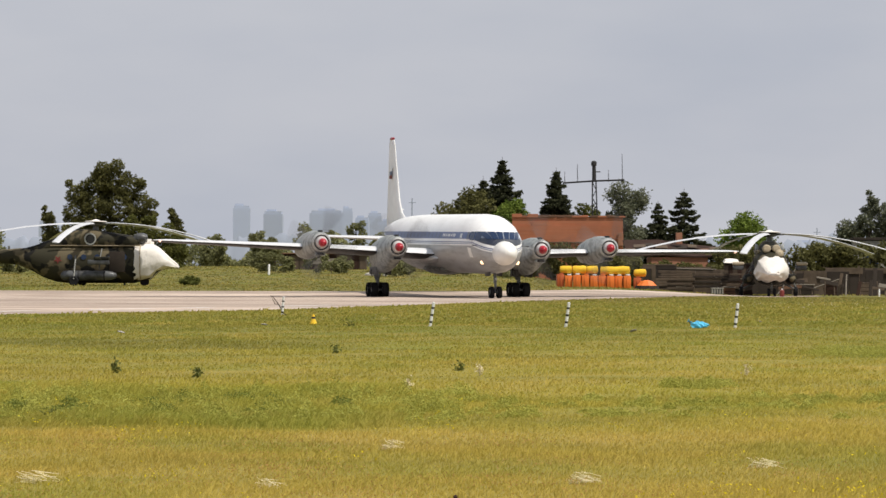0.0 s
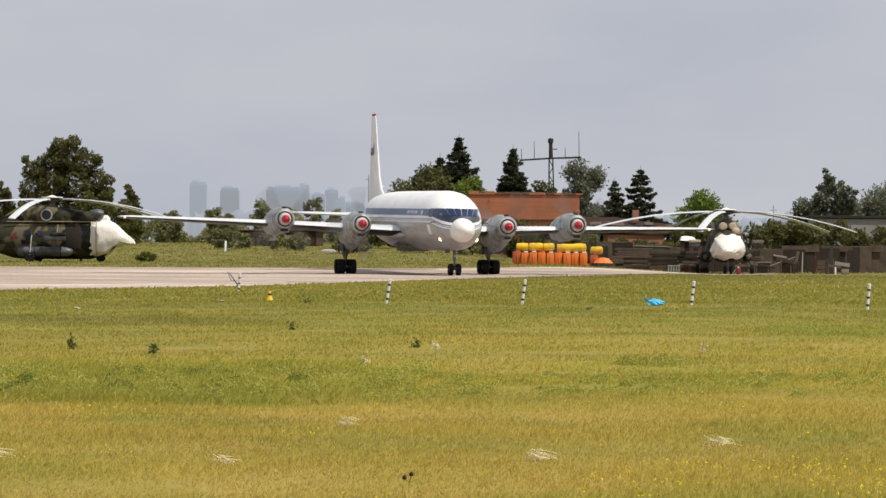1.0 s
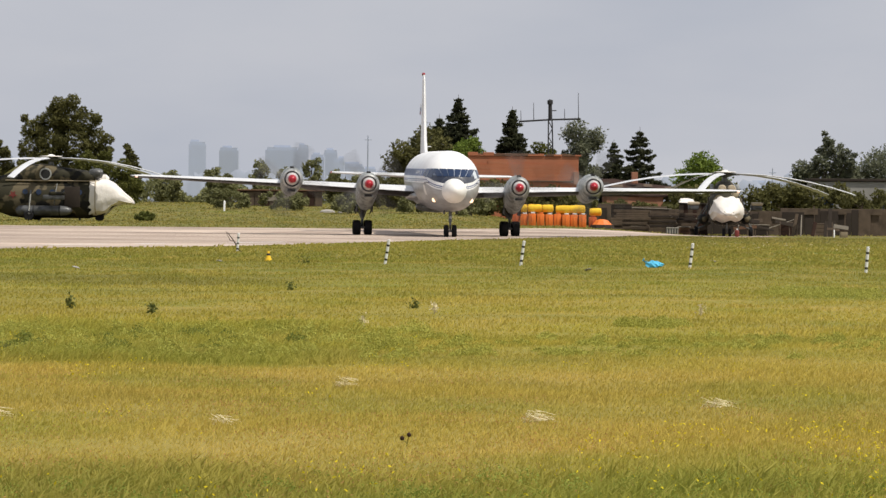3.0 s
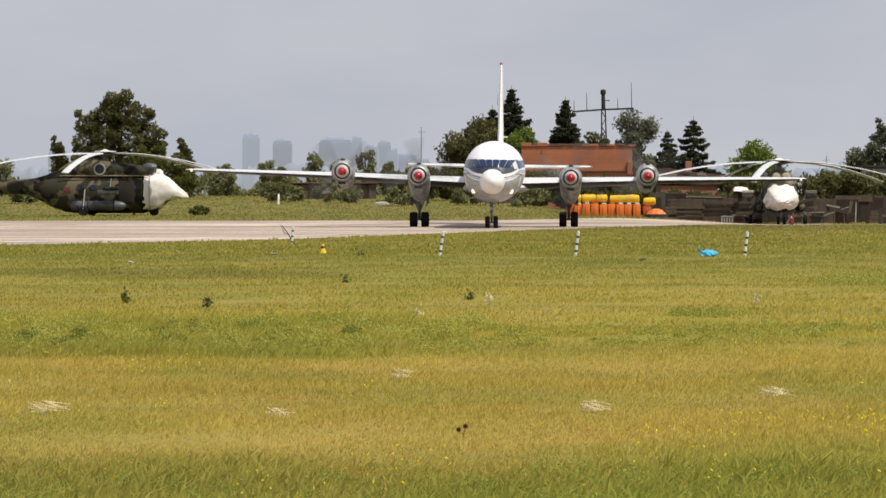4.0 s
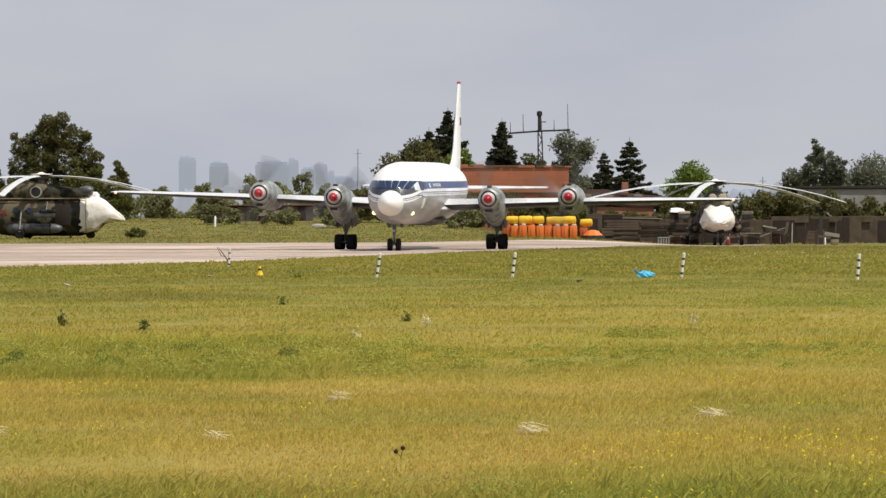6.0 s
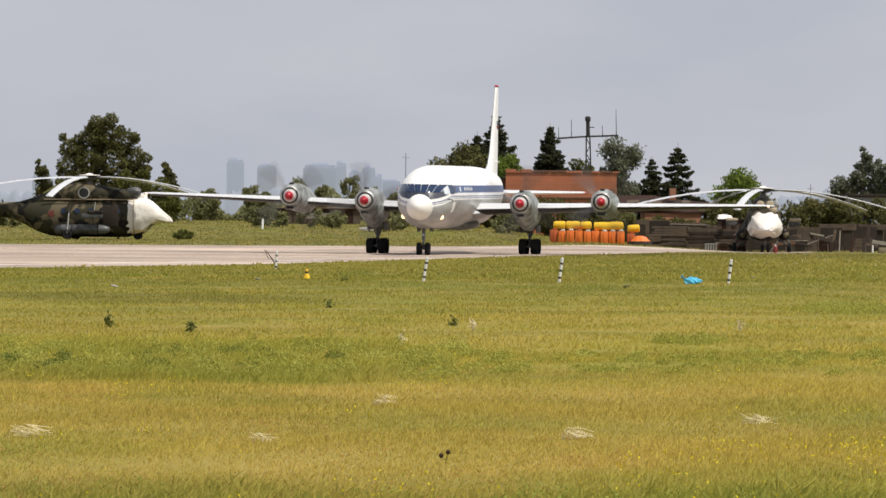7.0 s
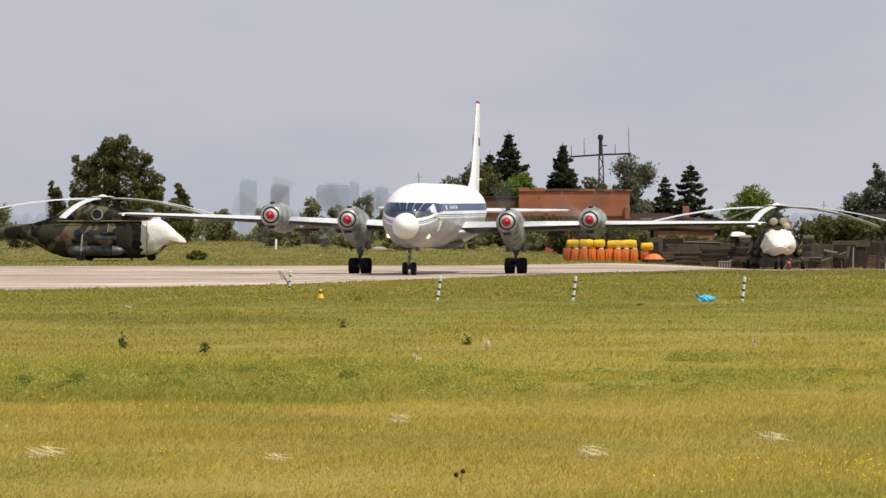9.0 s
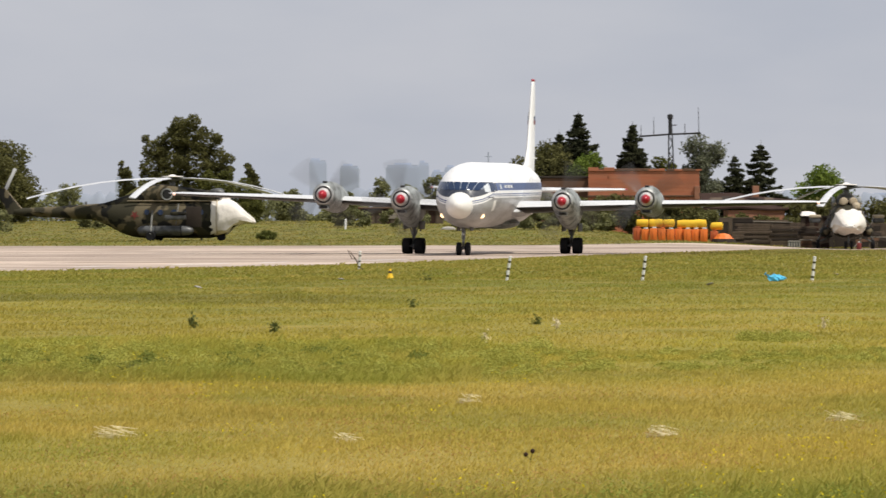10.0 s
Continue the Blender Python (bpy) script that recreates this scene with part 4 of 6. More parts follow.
    part("roof", block(2.2, 1.9, 0.09, 0, 0, 2.35, 0.03), M["tar"], root, smooth=False)
    sheet = [(-1.0, -1.0, 2.36), (-0.3, -1.02, 2.34), (0.1, -0.98, 2.36), (0.15, 0.2, 2.44), (-0.4, 0.3, 2.62), (-1.05, 0.1, 2.48)]
    part("sheet", loft([[(px, py, pz + 0.06) for px, py, pz in sheet], [(px * 0.8 - 0.08, py * 0.75 - 0.1, pz + 0.2 + 0.06 * math.sin(5 * px)) for px, py, pz in sheet]]), M["canvas"], root, "crumpled white sheet")
    # red canister beside the covered helicopter
    x, y = 22.5, 325.5
    root = thing("red_canister", pose(x, y, low(x, y)), "small dull red canister standing on grass", "canister")
    part("body", lathe([(0, 0.15), (0.05, 0.17), (0.42, 0.17), (0.5, 0.08)], 12, "z"), M["star"], root)
    part("valve", lathe([(0.5, 0.05), (0.58, 0.05), (0.6, 0.02)], 8, "z"), M["post"], root)
    # plastered wall behind willows
    x, y = 39.5, 410
    root = thing("plaster_house", pose(x, y, low(x, y)), "grey plastered house with a flat roof behind the fence", "house")
    part("wall", block(9, 4, 4.6, 0, 2, 2.3, 0.03), M["plaster"], root, smooth=False)
    part("roof", block(9.4, 4.4, 0.25, 0, 2, 4.75, 0.04), M["tar"], root, smooth=False)
    for k in range(3):
        part("window", block(1.1, 0.1, 1.3, -3 + 2.6 * k, -0.03, 2.6, 0.02), M["glass"], root, smooth=False)
    # thin poles on the skyline, coloured with the painted haze of the far woods
    for x, h in ((30.3, 6.9), (36.1, 6.3), (-6.0, 7.2)):
        root = thing("utility_pole", pose(x, 470, low(x, 470)), "thin skyline pole with a crossarm, grey with painted haze", "pole", "skyline poles")
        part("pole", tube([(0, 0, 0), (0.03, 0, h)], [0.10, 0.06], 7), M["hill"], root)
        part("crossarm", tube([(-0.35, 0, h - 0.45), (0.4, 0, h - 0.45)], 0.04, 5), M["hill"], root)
    # boards and sheets of scrap leaning before the fence
    for k in range(26):
        x = rng.uniform(13.6, 31.5)
        if 20.6 < x < 23.4:
            x += 3.2
        y = 336 + 0.28 * (x - 13.2) + rng.uniform(-2.5, 2.0)
        ln, wd = rng.uniform(0.8, 2.4), rng.uniform(0.12, 0.34)
        flat = rng.random() < 0.75
        root = thing("scrap_board", pose(x, y, low(x, y), -12, 0, rng.uniform(-8, 8)), "weathered loose board leaning among scrap by the fence", "board", "loose boards by the fence")
        tilt = rng.uniform(-14, 14) if flat else rng.uniform(70, 110)
        mat = M[rng.choice(("pale_wood", "board", "roofing", "board", "tar", "pale_wood") if flat else ("board", "tar", "roofdark"))]
        up = rng.uniform(0.3, 1.5) if flat else ln / 2
        part("board", block(ln, 0.05, wd, 0, 0, 0, 0.012), mat, root, smooth=False, m=pose(0, 0, up, 0, tilt, 0))
        part("prop", block(0.07, 0.07, up + 0.1, 0.1 * ln, 0.08, up / 2, 0.01), M["board"], root, smooth=False)


def mast():
    x, y, h = 11.85, 424, 11.6
    z = low(x, y)
    root = thing("antenna_mast", pose(x, y, z, 0, -1.0, 0), "dark steel lattice mast with a crossbar of whip aerials", "mast")
    for sx in (-1, 1):
        for sy in (-1, 1):
            part("leg", tube([(sx * 0.34, sy * 0.34, 0), (sx * 0.17, sy * 0.17, h - 2.0)], 0.06, 6), M["steel"], root)
    n = 13
    for i in range(n):
        a, b = (h - 2.0) * i / n, (h - 2.0) * (i + 1) / n
        ra, rb = 0.34 - 0.17 * i / n, 0.34 - 0.17 * (i + 1) / n
        s = 1 if i % 2 else -1
        part("brace", tube([(-s * ra, -ra, a), (s * rb, -rb, b)], 0.04, 5), M["steel"], root)
        part("brace", tube([(-s * ra, ra, a), (s * rb, rb, b)], 0.04, 5), M["steel"], root)
    part("top_tube", lathe([(h - 2.0, 0.2), (h - 0.5, 0.17), (h - 0.45, 0.26), (h - 0.1, 0.26), (h, 0.1)], 10, "z"), M["steel"], root)
    part("crossbar", tube([(-2.95, 0, h - 2.05), (0, 0, h - 1.9), (2.85, 0, h - 1.85)], 0.085, 6), M["steel"], root)
    part("side_arm", tube([(0, 0, h - 1.05), (0.6, 0, h - 1.05)], 0.05, 5), M["steel"], root)
    for px, ln in ((-2.75, 1.0), (-1.55, 1.7), (1.35, 1.1), (2.65, 2.6)):
        part("whip_aerial", tube([(px, 0, h - 2.0), (px, 0, h - 2.0 + ln)], [0.04, 0.022], 5), M["steel"], root)


# ---- orange and yellow store ----
def store():
    rng = random.Random(23)
    y = 326.0
    xs = [*np.linspace(6.55, 11.35, 9), 12.1]
    for i, x in enumerate(xs):
        h = rng.uniform(0.86, 0.96) if i < 9 else 0.84
        shade = M["orange_dark"] if i in (0, 9) else M["orange"]
        root = thing("plastic_block", pose(x, y + rng.uniform(-0.25, 0.1), low(x, y) - 0.02, 0, 0, rng.uniform(-5, 5)),
                     "upright orange plastic block with a moulded ridge", "barrier", "orange store blocks")
        part("body", block(0.54, 0.85, h, 0, 0, h / 2, 0.05), shade, root)
        part("rib", block(0.10, 0.05, h * 0.7, 0, -0.44, h * 0.45, 0.015), shade, root)
        pale = i in (1, 2, 4, 6, 7, 8)
        part("cap", block(0.30, 0.5, 0.10, 0.05, -0.16, h + 0.05, 0.03), M["post"] if pale else shade, root, "pale cap" if pale else "")
    for x, ln in ((6.95, 0.9), (7.93, 1.05), (8.85, 0.85), (10.5, 2.15), (12.3, 0.9)):
        zb = 1.0 if x < 11.8 else 0.92
        root = thing("yellow_bundle", pose(x, y, low(x, y) + zb + 0.27, 0, rng.uniform(-2, 2), rng.uniform(-4, 4)), "yellow covered roll lying on orange blocks", "bundle", "yellow rolls")
        k = rng.uniform(0.92, 1.08)
        part("cover", lathe([(-ln / 2, 0.12), (-ln / 2 + 0.05, 0.27 * k), (-ln / 4, 0.30 * k), (0, 0.285), (ln / 4, 0.31 * k), (ln / 2 - 0.05, 0.27), (ln / 2, 0.12)], 14, "x"), M["yellow"], root)
    x, yy = 12.75, 325.4
    root = thing("orange_sheet", pose(x, yy, low(x, yy)), "crumpled orange sheet lying on dark scrap", "sheet")
    part("sheet", lathe([(0.3, 0.75), (0.45, 0.6), (0.62, 0.45), (0.7, 0.15)], 9, "z"), M["orange"], root, smooth=False)
    part("scrap", lathe([(0.0, 0.95), (0.3, 0.85), (0.34, 0.2)], 9, "z"), M["tar"], root, smooth=False)


# ---- small things in the meadow ----
def marker_post(x, y, high=0.74, lean=6.0, broken=False, rz=0):
    root = thing("marker_post", pose(x, y, low(x, y) - 0.02, 0, lean, rz), "black and white striped marker post in the grass" if not broken else
                 "striped marker post tangled with a bent branch", "marker", "striped field markers")
    n = 7
    for i in range(n):
        a = high * (i + (0.2 if i % 2 else -0.2 if i else 0.0)) / n
        b = high * (i + (0.8 if i % 2 else 1.2 if i < n - 1 else 1.0)) / n
        wide = 0.045
        part("band", lathe([(a, wide), (b - 0.004, wide)], 10, "z"), M["post"] if i % 2 == 0 else M["stripe"], root)
    part("cap", lathe([(high, 0.048), (high + 0.02, 0.03)], 10, "z"), M["post"], root)
    if broken:
        part("branch", tube([(0.02, 0, high * 0.25), (-0.16, 0.05, high * 0.6), (-0.42, 0.06, high * 1.02)], [0.03, 0.022, 0.012], 6), M["bark"], root)
        part("branch", tube([(-0.16, 0.05, high * 0.6), (-0.3, 0.02, high * 0.62), (-0.48, 0.02, high * 1.06)], [0.016, 0.014, 0.008], 5), M["bark"], root)
        part("branch", tube([(0.0, 0, high * 0.2), (0.2, 0, high * 0.05)], [0.02, 0.01], 5), M["bark"], root)


def weed(x, y, high, wide, seed, dry=False, name="weed_plant", label="dark leafy weed standing above the grass"):
    rng = np.random.default_rng(seed)
    root = thing(name, pose(x, y, 0), label, "plant", "weeds in the meadow")
    n = 9
    P = []
    stems = []
    for i in range(5):
        a = rng.uniform(0, math.tau)
        top = np.array([math.cos(a) * wide / 2 * rng.random(), math.sin(a) * wide / 3 * rng.random(), high * rng.uniform(0.6, 1)])
        stems.append(tube([(0, 0, 0), tuple(top * [0.4, 0.4, 0.5]), tuple(top)], [0.012, 0.009, 0.004], 4))
        s = rng.uniform(0.2, 1, n)[:, None]
        P.append(top[None] * s + rng.normal(0, 0.035 + wide * 0.04, (n, 3)))
    P = np.concatenate(P)
    P[:, 2] = np.abs(P[:, 2])
    part("stems", join(*stems), M["straw" if dry else "weed"], root)
    V, F = leaf_cards(rng, P, 0.03 if dry else 0.045)
    part("leaves", polys("leaves", V, F, M["straw" if dry else "weed"]), None, root)


def tussock(x, y, wide, seed):
    """Bleached blades bent over by wind."""
    rng = random.Random(seed)
    root = thing("dry_tussock", pose(x, y, 0), "bleached dry grass tuft bent over by wind", "grass tuft", "bleached tufts")
    geos = []
    for i in range(30):
        a = rng.uniform(-1.2, 1.2)
        x0, y0 = rng.uniform(-0.7, -0.1) * wide, rng.uniform(-0.25, 0.25) * wide
        ln = wide * rng.uniform(0.35, 0.9)
        h = rng.uniform(0.02, 0.11)
        w = 0.0019
        p = [(x0, y0, 0.0), (x0 + ln * 0.3, y0 + a * ln * 0.3, h), (x0 + ln, y0 + a * ln, h * rng.uniform(0.3, 0.9))]
        geos.append(([(q[0], q[1] + s * w * 2.5, q[2] + s * w * 0.6) for q in p for s in (-1, 1)], [(0, 2, 3, 1), (2, 4, 5, 3)]))
    part("straw_tuft", join(*geos), M["straw"], root)


def meadow_things():
    for x, y, ln in ((-1.2, 138, 8.5), (2.94, 138, 7.5), (7.9, 134.5, 6.5), (12.51, 128, 4.5)):
        marker_post(x, y, 0.76, ln)
    marker_post(-6.96, 168, 0.72, 4.0, True)
    # little yellow cone with a dark band
    x, y = -4.9, 142
    root = thing("yellow_cone", pose(x, y, 0), "small yellow cone with a dark top in grass", "cone")
    part("cone", lathe([(0, 0.13), (0.03, 0.12), (0.19, 0.055)], 12, "z"), M["yellow"], root)
    part("collar", lathe([(0.187, 0.062), (0.25, 0.05)], 12, "z"), M["stripe"], root)
    part("tip", lathe([(0.25, 0.05), (0.31, 0.035), (0.33, 0.01)], 12, "z"), M["yellow"], root)
    # blue crumpled bag
    rng = random.Random(9)
    x, y = 6.85, 134.2
    root = thing("plastic_bag", pose(x, y, 0.02, 0, 0, 10), "crumpled bright blue plastic bag on the grass", "bag")
    rings = []
    for i in range(9):
        k = i / 8
        r = 0.02 + 0.13 * math.sin(math.pi * k) ** 0.6
        ring = []
        for j in range(11):
            a = math.tau * j / 11
            q = r * rng.uniform(0.65, 1.25)
            ring.append((-0.28 + 0.55 * k + rng.uniform(-0.03, 0.03), q * math.cos(a), max(0.0, 0.09 + q * math.sin(a) * (1.0 - 0.45 * k))))
        rings.append(ring)
    part("sack", loft(rings), M["bluebag"], root, smooth=False)
    part("tail", tube([(-0.26, 0, 0.16), (-0.36, 0.02, 0.21), (-0.33, 0.0, 0.27)], [0.05, 0.035, 0.02], 6), M["bluebag"], root)
    for i, (x, y, h, w) in enumerate(((-0.14, 78, 0.13, 0.36), (-5.95, 76, 0.21, 0.10), (-4.35, 72.5, 0.18, 0.08), (-2.8, 94, 0.17, 0.18), (-3.6, 137, 0.24, 0.45),
                                      (-4.9, 53, 0.14, 0.3))):
        weed(x, y, h, w, 200 + i)
    for i, (x, y) in enumerate(((0.17, 74.2), (-0.9, 66), (4.6, 75))):
        weed(x, y, 0.2, 0.05, 240 + i, True, "dry_stalk", "pale dry stalk among green grass")
    for i, (x, y, w) in enumerate(((-0.75, 44, 0.20), (0.93, 37.2, 0.22), (2.6, 40, 0.26), (-3.55, 37.0, 0.30), (-1.6, 36.2, 0.22))):
        tussock(x, y, w, 300 + i)
    # leafy herbs growing in humps along the damp strip
    rng = np.random.default_rng(78)
    hump = 330
    cy = np.concatenate([rng.uniform(51, 64, 190), rng.uniform(53, 62, 70), rng.uniform(89, 97, 50), rng.uniform(66.5, 69, 20)])
    cx = cy * np.concatenate([-0.125 + 0.125 * rng.random(190) ** 1.2, rng.uniform(0.0, 0.11, 70), rng.uniform(0.076, 0.12, 50), rng.uniform(0.043, 0.058, 20)])
    tall = np.concatenate([rng.uniform(0.07, 0.21, 190), rng.uniform(0.05, 0.12, 70), rng.uniform(0.12, 0.28, 50), rng.uniform(0.08, 0.16, 20)])
    broad = np.concatenate([rng.uniform(0.10, 0.28, 190), rng.uniform(0.10, 0.22, 70), rng.uniform(0.2, 0.42, 50), rng.uniform(0.12, 0.25, 20)])
    k = rng.integers(0, hump, 110000)
    a, r = rng.uniform(0, math.tau, len(k)), np.sqrt(rng.random(len(k)))
    z = tall[k] * (1 - r * r) * rng.uniform(0.35, 1.08, len(k)) + rng.uniform(0, 0.02, len(k))
    P = np.stack([cx[k] + np.cos(a) * r * broad[k], cy[k] + np.sin(a) * r * broad[k] * 1.3, z], 1)
    V, F = leaf_cards(rng, P, 0.016)
    tagged(new("herb_patch", polys("herb_patch", V, F, M["herb"])), "humps of leafy green herbs in the grass", "herbs", kind="stuff")
    # darker clumps along the strip's near edge
    hump = 62
    cx = np.concatenate([rng.uniform(-5.7, -4.5, 22), rng.uniform(-7.4, -6.1, 14), rng.uniform(-4.2, -1.4, 26)])
    cy = np.concatenate([rng.uniform(54.5, 58, 36), rng.uniform(54, 60, 26)])
    tall, broad = rng.uniform(0.06, 0.17, hump), rng.uniform(0.10, 0.30, hump)
    k = rng.integers(0, hump, 24000)
    a, r = rng.uniform(0, math.tau, len(k)), np.sqrt(rng.random(len(k)))
    z = tall[k] * (1 - r * r) * rng.uniform(0.2, 1.05, len(k)) + rng.uniform(0, 0.02, len(k))
    P = np.stack([cx[k] + np.cos(a) * r * broad[k], cy[k] + np.sin(a) * r * broad[k], z], 1)
    V, F = leaf_cards(rng, P, 0.017)
    tagged(new("dark_herbs", polys("dark_herbs", V, F, M["herb_dark"])), "dark leafy clumps at the edge of taller grass", "herbs", kind="stuff")
    # reddish seeding sorrel in loose drifts
    hump = 46
    cy = rng.uniform(26, 46, hump)
    cx = rng.uniform(-0.11, 0.11, hump) * cy
    k = rng.integers(0, hump, 9000)
    P = np.stack([cx[k] + rng.normal(0, 0.32, len(k)), cy[k] + rng.normal(0, 0.7, len(k)), rng.uniform(0.02, 0.085, len(k))], 1)
    V, F = leaf_cards(rng, P, 0.009)
    tagged(new("sorrel_drift", polys("sorrel_drift", V, F, M["sorrel"])), "loose drifts of reddish seeding sorrel", "herbs", kind="stuff")
    # lush tufts at the meadow's near edge
    hump = 260
    cy = rng.uniform(20.5, 29.0, hump)
    cx = rng.uniform(-0.12, 0.12, hump) * cy
    k = rng.integers(0, hump, 24000)
    a, r = rng.uniform(0, math.tau, len(k)), np.sqrt(rng.random(len(k)))
    z = (0.05 + 0.10 * ((k * 37) % 11) / 10) * (1 - 0.6 * r * r) * rng.uniform(0.5, 1.1, len(k))
    P = np.stack([cx[k] + np.cos(a) * r * 0.11, cy[k] + np.sin(a) * r * 0.11, z], 1)
    V, F = leaf_cards(rng, P, 0.010)
    tagged(new("clover_tufts", polys("clover_tufts", V, F, M["clover"])), "lush dark green leafy tufts in tall grass", "herbs", kind="stuff")
    # bleached flecks in the far grass before the fence
    P = np.stack([rng.uniform(12.5, 22, 130), rng.uniform(196, 240, 130), rng.uniform(0.01, 0.06, 130)], 1)
    P[:, 0] += 1.6 * np.sin(P[:, 1] * 0.9)
    V, F = leaf_cards(rng, P, 0.055)
    tagged(new("straw_flecks", polys("straw_flecks", V, F, M["straw"])), "bleached straw lying in far short grass", "straw", kind="stuff")
    # a dry stalk with two dark seed heads
    root = thing("seed_stalk", pose(-0.12, 33.2, 0), "thin stalk with two blackish seed heads", "plant")
    part("stem", tube([(0, 0, 0), (0.01, 0, 0.045), (0.02, 0, 0.085)], [0.004, 0.003, 0.002], 5), M["weed"], root)
    part("stem", tube([(0.005, 0, 0.03), (-0.03, 0, 0.06)], [0.003, 0.002], 5), M["weed"], root)
    for hx, hz in ((0.02, 0.092), (-0.03, 0.067)):
        part("seed_head", lathe([(-0.018, 0.004), (-0.01, 0.016), (0.006, 0.017), (0.018, 0.004)], 8, "z"), M["roofdark"], root, "blackish seed head", m=pose(hx, 0, hz))
    # stake and box at the fence's far end
    root = thing("white_stake", pose(30.0, 331, low(30, 331)), "short white stake in the grass", "stake")
    part("stake", lathe([(0, 0.06), (0.5, 0.055), (0.55, 0.02)], 8, "z"), M["post"], root)
    root = thing("ochre_box", pose(30.7, 331, low(30.7, 331)), "small ochre metal box on the grass", "box")
    part("body", block(0.55, 0.5, 0.45, 0, 0, 0.225, 0.03), M["ledge"], root)
    part("lid", block(0.6, 0.55, 0.06, 0, 0, 0.48, 0.02), M["roofdark"], root)
    # white litter in the grass near the taxiway
    rl = random.Random(12)
    for lx, ly in ((-6.3, 139), (4.6, 127), (-9.4, 122), (9.6, 150)):
        root = thing("litter", pose(lx, ly, 0.03, 0, 0, rl.uniform(0, 180)), "scrap of pale litter lying in grass", "litter", "pale litter")
        part("scrap", lathe([(0.0, 0.11), (0.015, 0.12), (0.03, 0.07), (0.04, 0.01)], 6, "z"), M["rock"], root, smooth=False, m=pose(0, 0, 0, rl.uniform(-20, 20), rl.uniform(-20, 20), 0))
    # yellow flower heads
    rng = np.random.default_rng(77)
    n = 1300
    cx = rng.uniform(-1, 1, 60)
    cx[:22] = rng.uniform(0.3, 1.0, 22)
    cy = rng.uniform(25, 58, 60)
    cy[:22] = rng.uniform(27, 36, 22)
    k = rng.integers(0, 60, n)
    y = cy[k] + rng.normal(0, 0.7, n)
    x = cx[k] * y * 0.11 + rng.normal(0, 0.18, n)
    P = np.stack([x, y, rng.uniform(0.04, 0.15, n)], 1)
    V, F = leaf_cards(rng, P, 0.014)
    tagged(new("wild_flowers", polys("wild_flowers", V, F, M["petal"])), "scattered small yellow wild flowers", "flowers", kind="stuff")


# ---- the airliner ----
# local axes: x to its left wing, y aft, z up; the origin lies on the ground between the main wheels
AIRFRAME = pose(0, 0, 0, 0.54, 0.90, 0)
HULL = ((-14.66, 0.70, 2.82), (-14.45, 0.93, 2.86), (-14.1, 1.16, 2.96), (-13.6, 1.34, 3.05), (-13.0, 1.50, 3.13), (-12.2, 1.63, 3.22), (-11.2, 1.72, 3.28),
        (-10.0, 1.75, 3.30), (-5.0, 1.75, 3.30), (0.0, 1.75, 3.30), (4.5, 1.75, 3.30), (7.0, 1.70, 3.34), (9.5, 1.58, 3.43), (12.0, 1.34, 3.60),
        (14.5, 1.00, 3.80), (17.0, 0.58, 4.02), (19.0, 0.24, 4.15), (19.7, 0.05, 4.18))
ENGINES = ((-9.05, -5.12, 3.25, False), (-4.5, -6.15, 3.07, True), (4.5, -6.15, 3.07, True), (9.05, -5.12, 3.25, False))
HUB_BACK = 0.42
MAIN_WHEELS = [(sx * 4.5 - 0.06 + dx, dy, 0.46) for sx in (-1, 1) for dx in (-0.345, 0.345) for dy in (-0.55, 0.55)]
NOSE_WHEELS = [(dx - 0.03, -12.75, 0.36) for dx in (-0.235, 0.235)]


def hull_at(y):
    ys = [h[0] for h in HULL]
    return float(np.interp(y, ys, [h[1] for h in HULL])), float(np.interp(y, ys, [h[2] for h in HULL]))


CROWN = 1.06


def hull_ring(y, r, z, n=40):
    """A section of the hull: round below, a little higher than round above."""
    return [(px, py, z + (pz - z) * (CROWN if pz > z else 1.0)) for px, py, pz in hoop(y, r, r, 0, z, n)]


def hull_point(y, deg, out=0.0):
    r, z = hull_at(y)
    a = radians(deg)
    up = math.sin(a)
    return ((r + out) * math.cos(a), y, z + (r + out) * up * (CROWN if up > 0 else 1.0))


def hull_patch(y0, y1, a0, a1, out=0.012, slant=0.0, n=5):
    """A pane that follows the hull, with its edge turned in."""
    rings = []
    for i in range(n):
        k = i / (n - 1)
        row = []
        for j in range(n):
            q = j / (n - 1)
            row.append(hull_point(y0 + (y1 - y0) * k + slant * q, a0 + (a1 - a0) * q, out))
        rings.append(row)
    V, F = loft(rings, cap=False, closed=False)
    return V, F


def front_pane(a0, a1, z0, z1, out=0.014, n=5):
    """A windscreen pane between two bearings round the nose and two heights."""
    rows = []
    for i in range(n):
        z = z0 + (z1 - z0) * i / (n - 1)
        row = []
        for j in range(n):
            a = a0 + (a1 - a0) * j / (n - 1)
            lo, hi = -14.62, -11.0
            for _ in range(30):
                mid = (lo + hi) / 2
                lo, hi = (mid, hi) if hull_point(mid, a)[2] < z else (lo, mid)
            p = hull_point(lo, a, out)
            row.append((p[0], p[1] - out, p[2]))
        rows.append(row)
    return loft(rows, cap=False, closed=False)


def side_pane(y0, y1, z0, z1, sx, out=0.014, n=4):
    """A pane on the side of the hull between two stations and two heights."""
    rows = []
    for i in range(n):
        z = z0 + (z1 - z0) * i / (n - 1)
        row = []
        for j in range(n):
            y = y0 + (y1 - y0) * j / (n - 1) + 0.25 * (z - z0)
            r, zc = hull_at(y)
            row.append((sx * (math.sqrt(max(0.01, r * r - ((z - zc) / CROWN) ** 2)) + out), y, z))
        rows.append(row)
    return loft(rows, cap=False, closed=False)


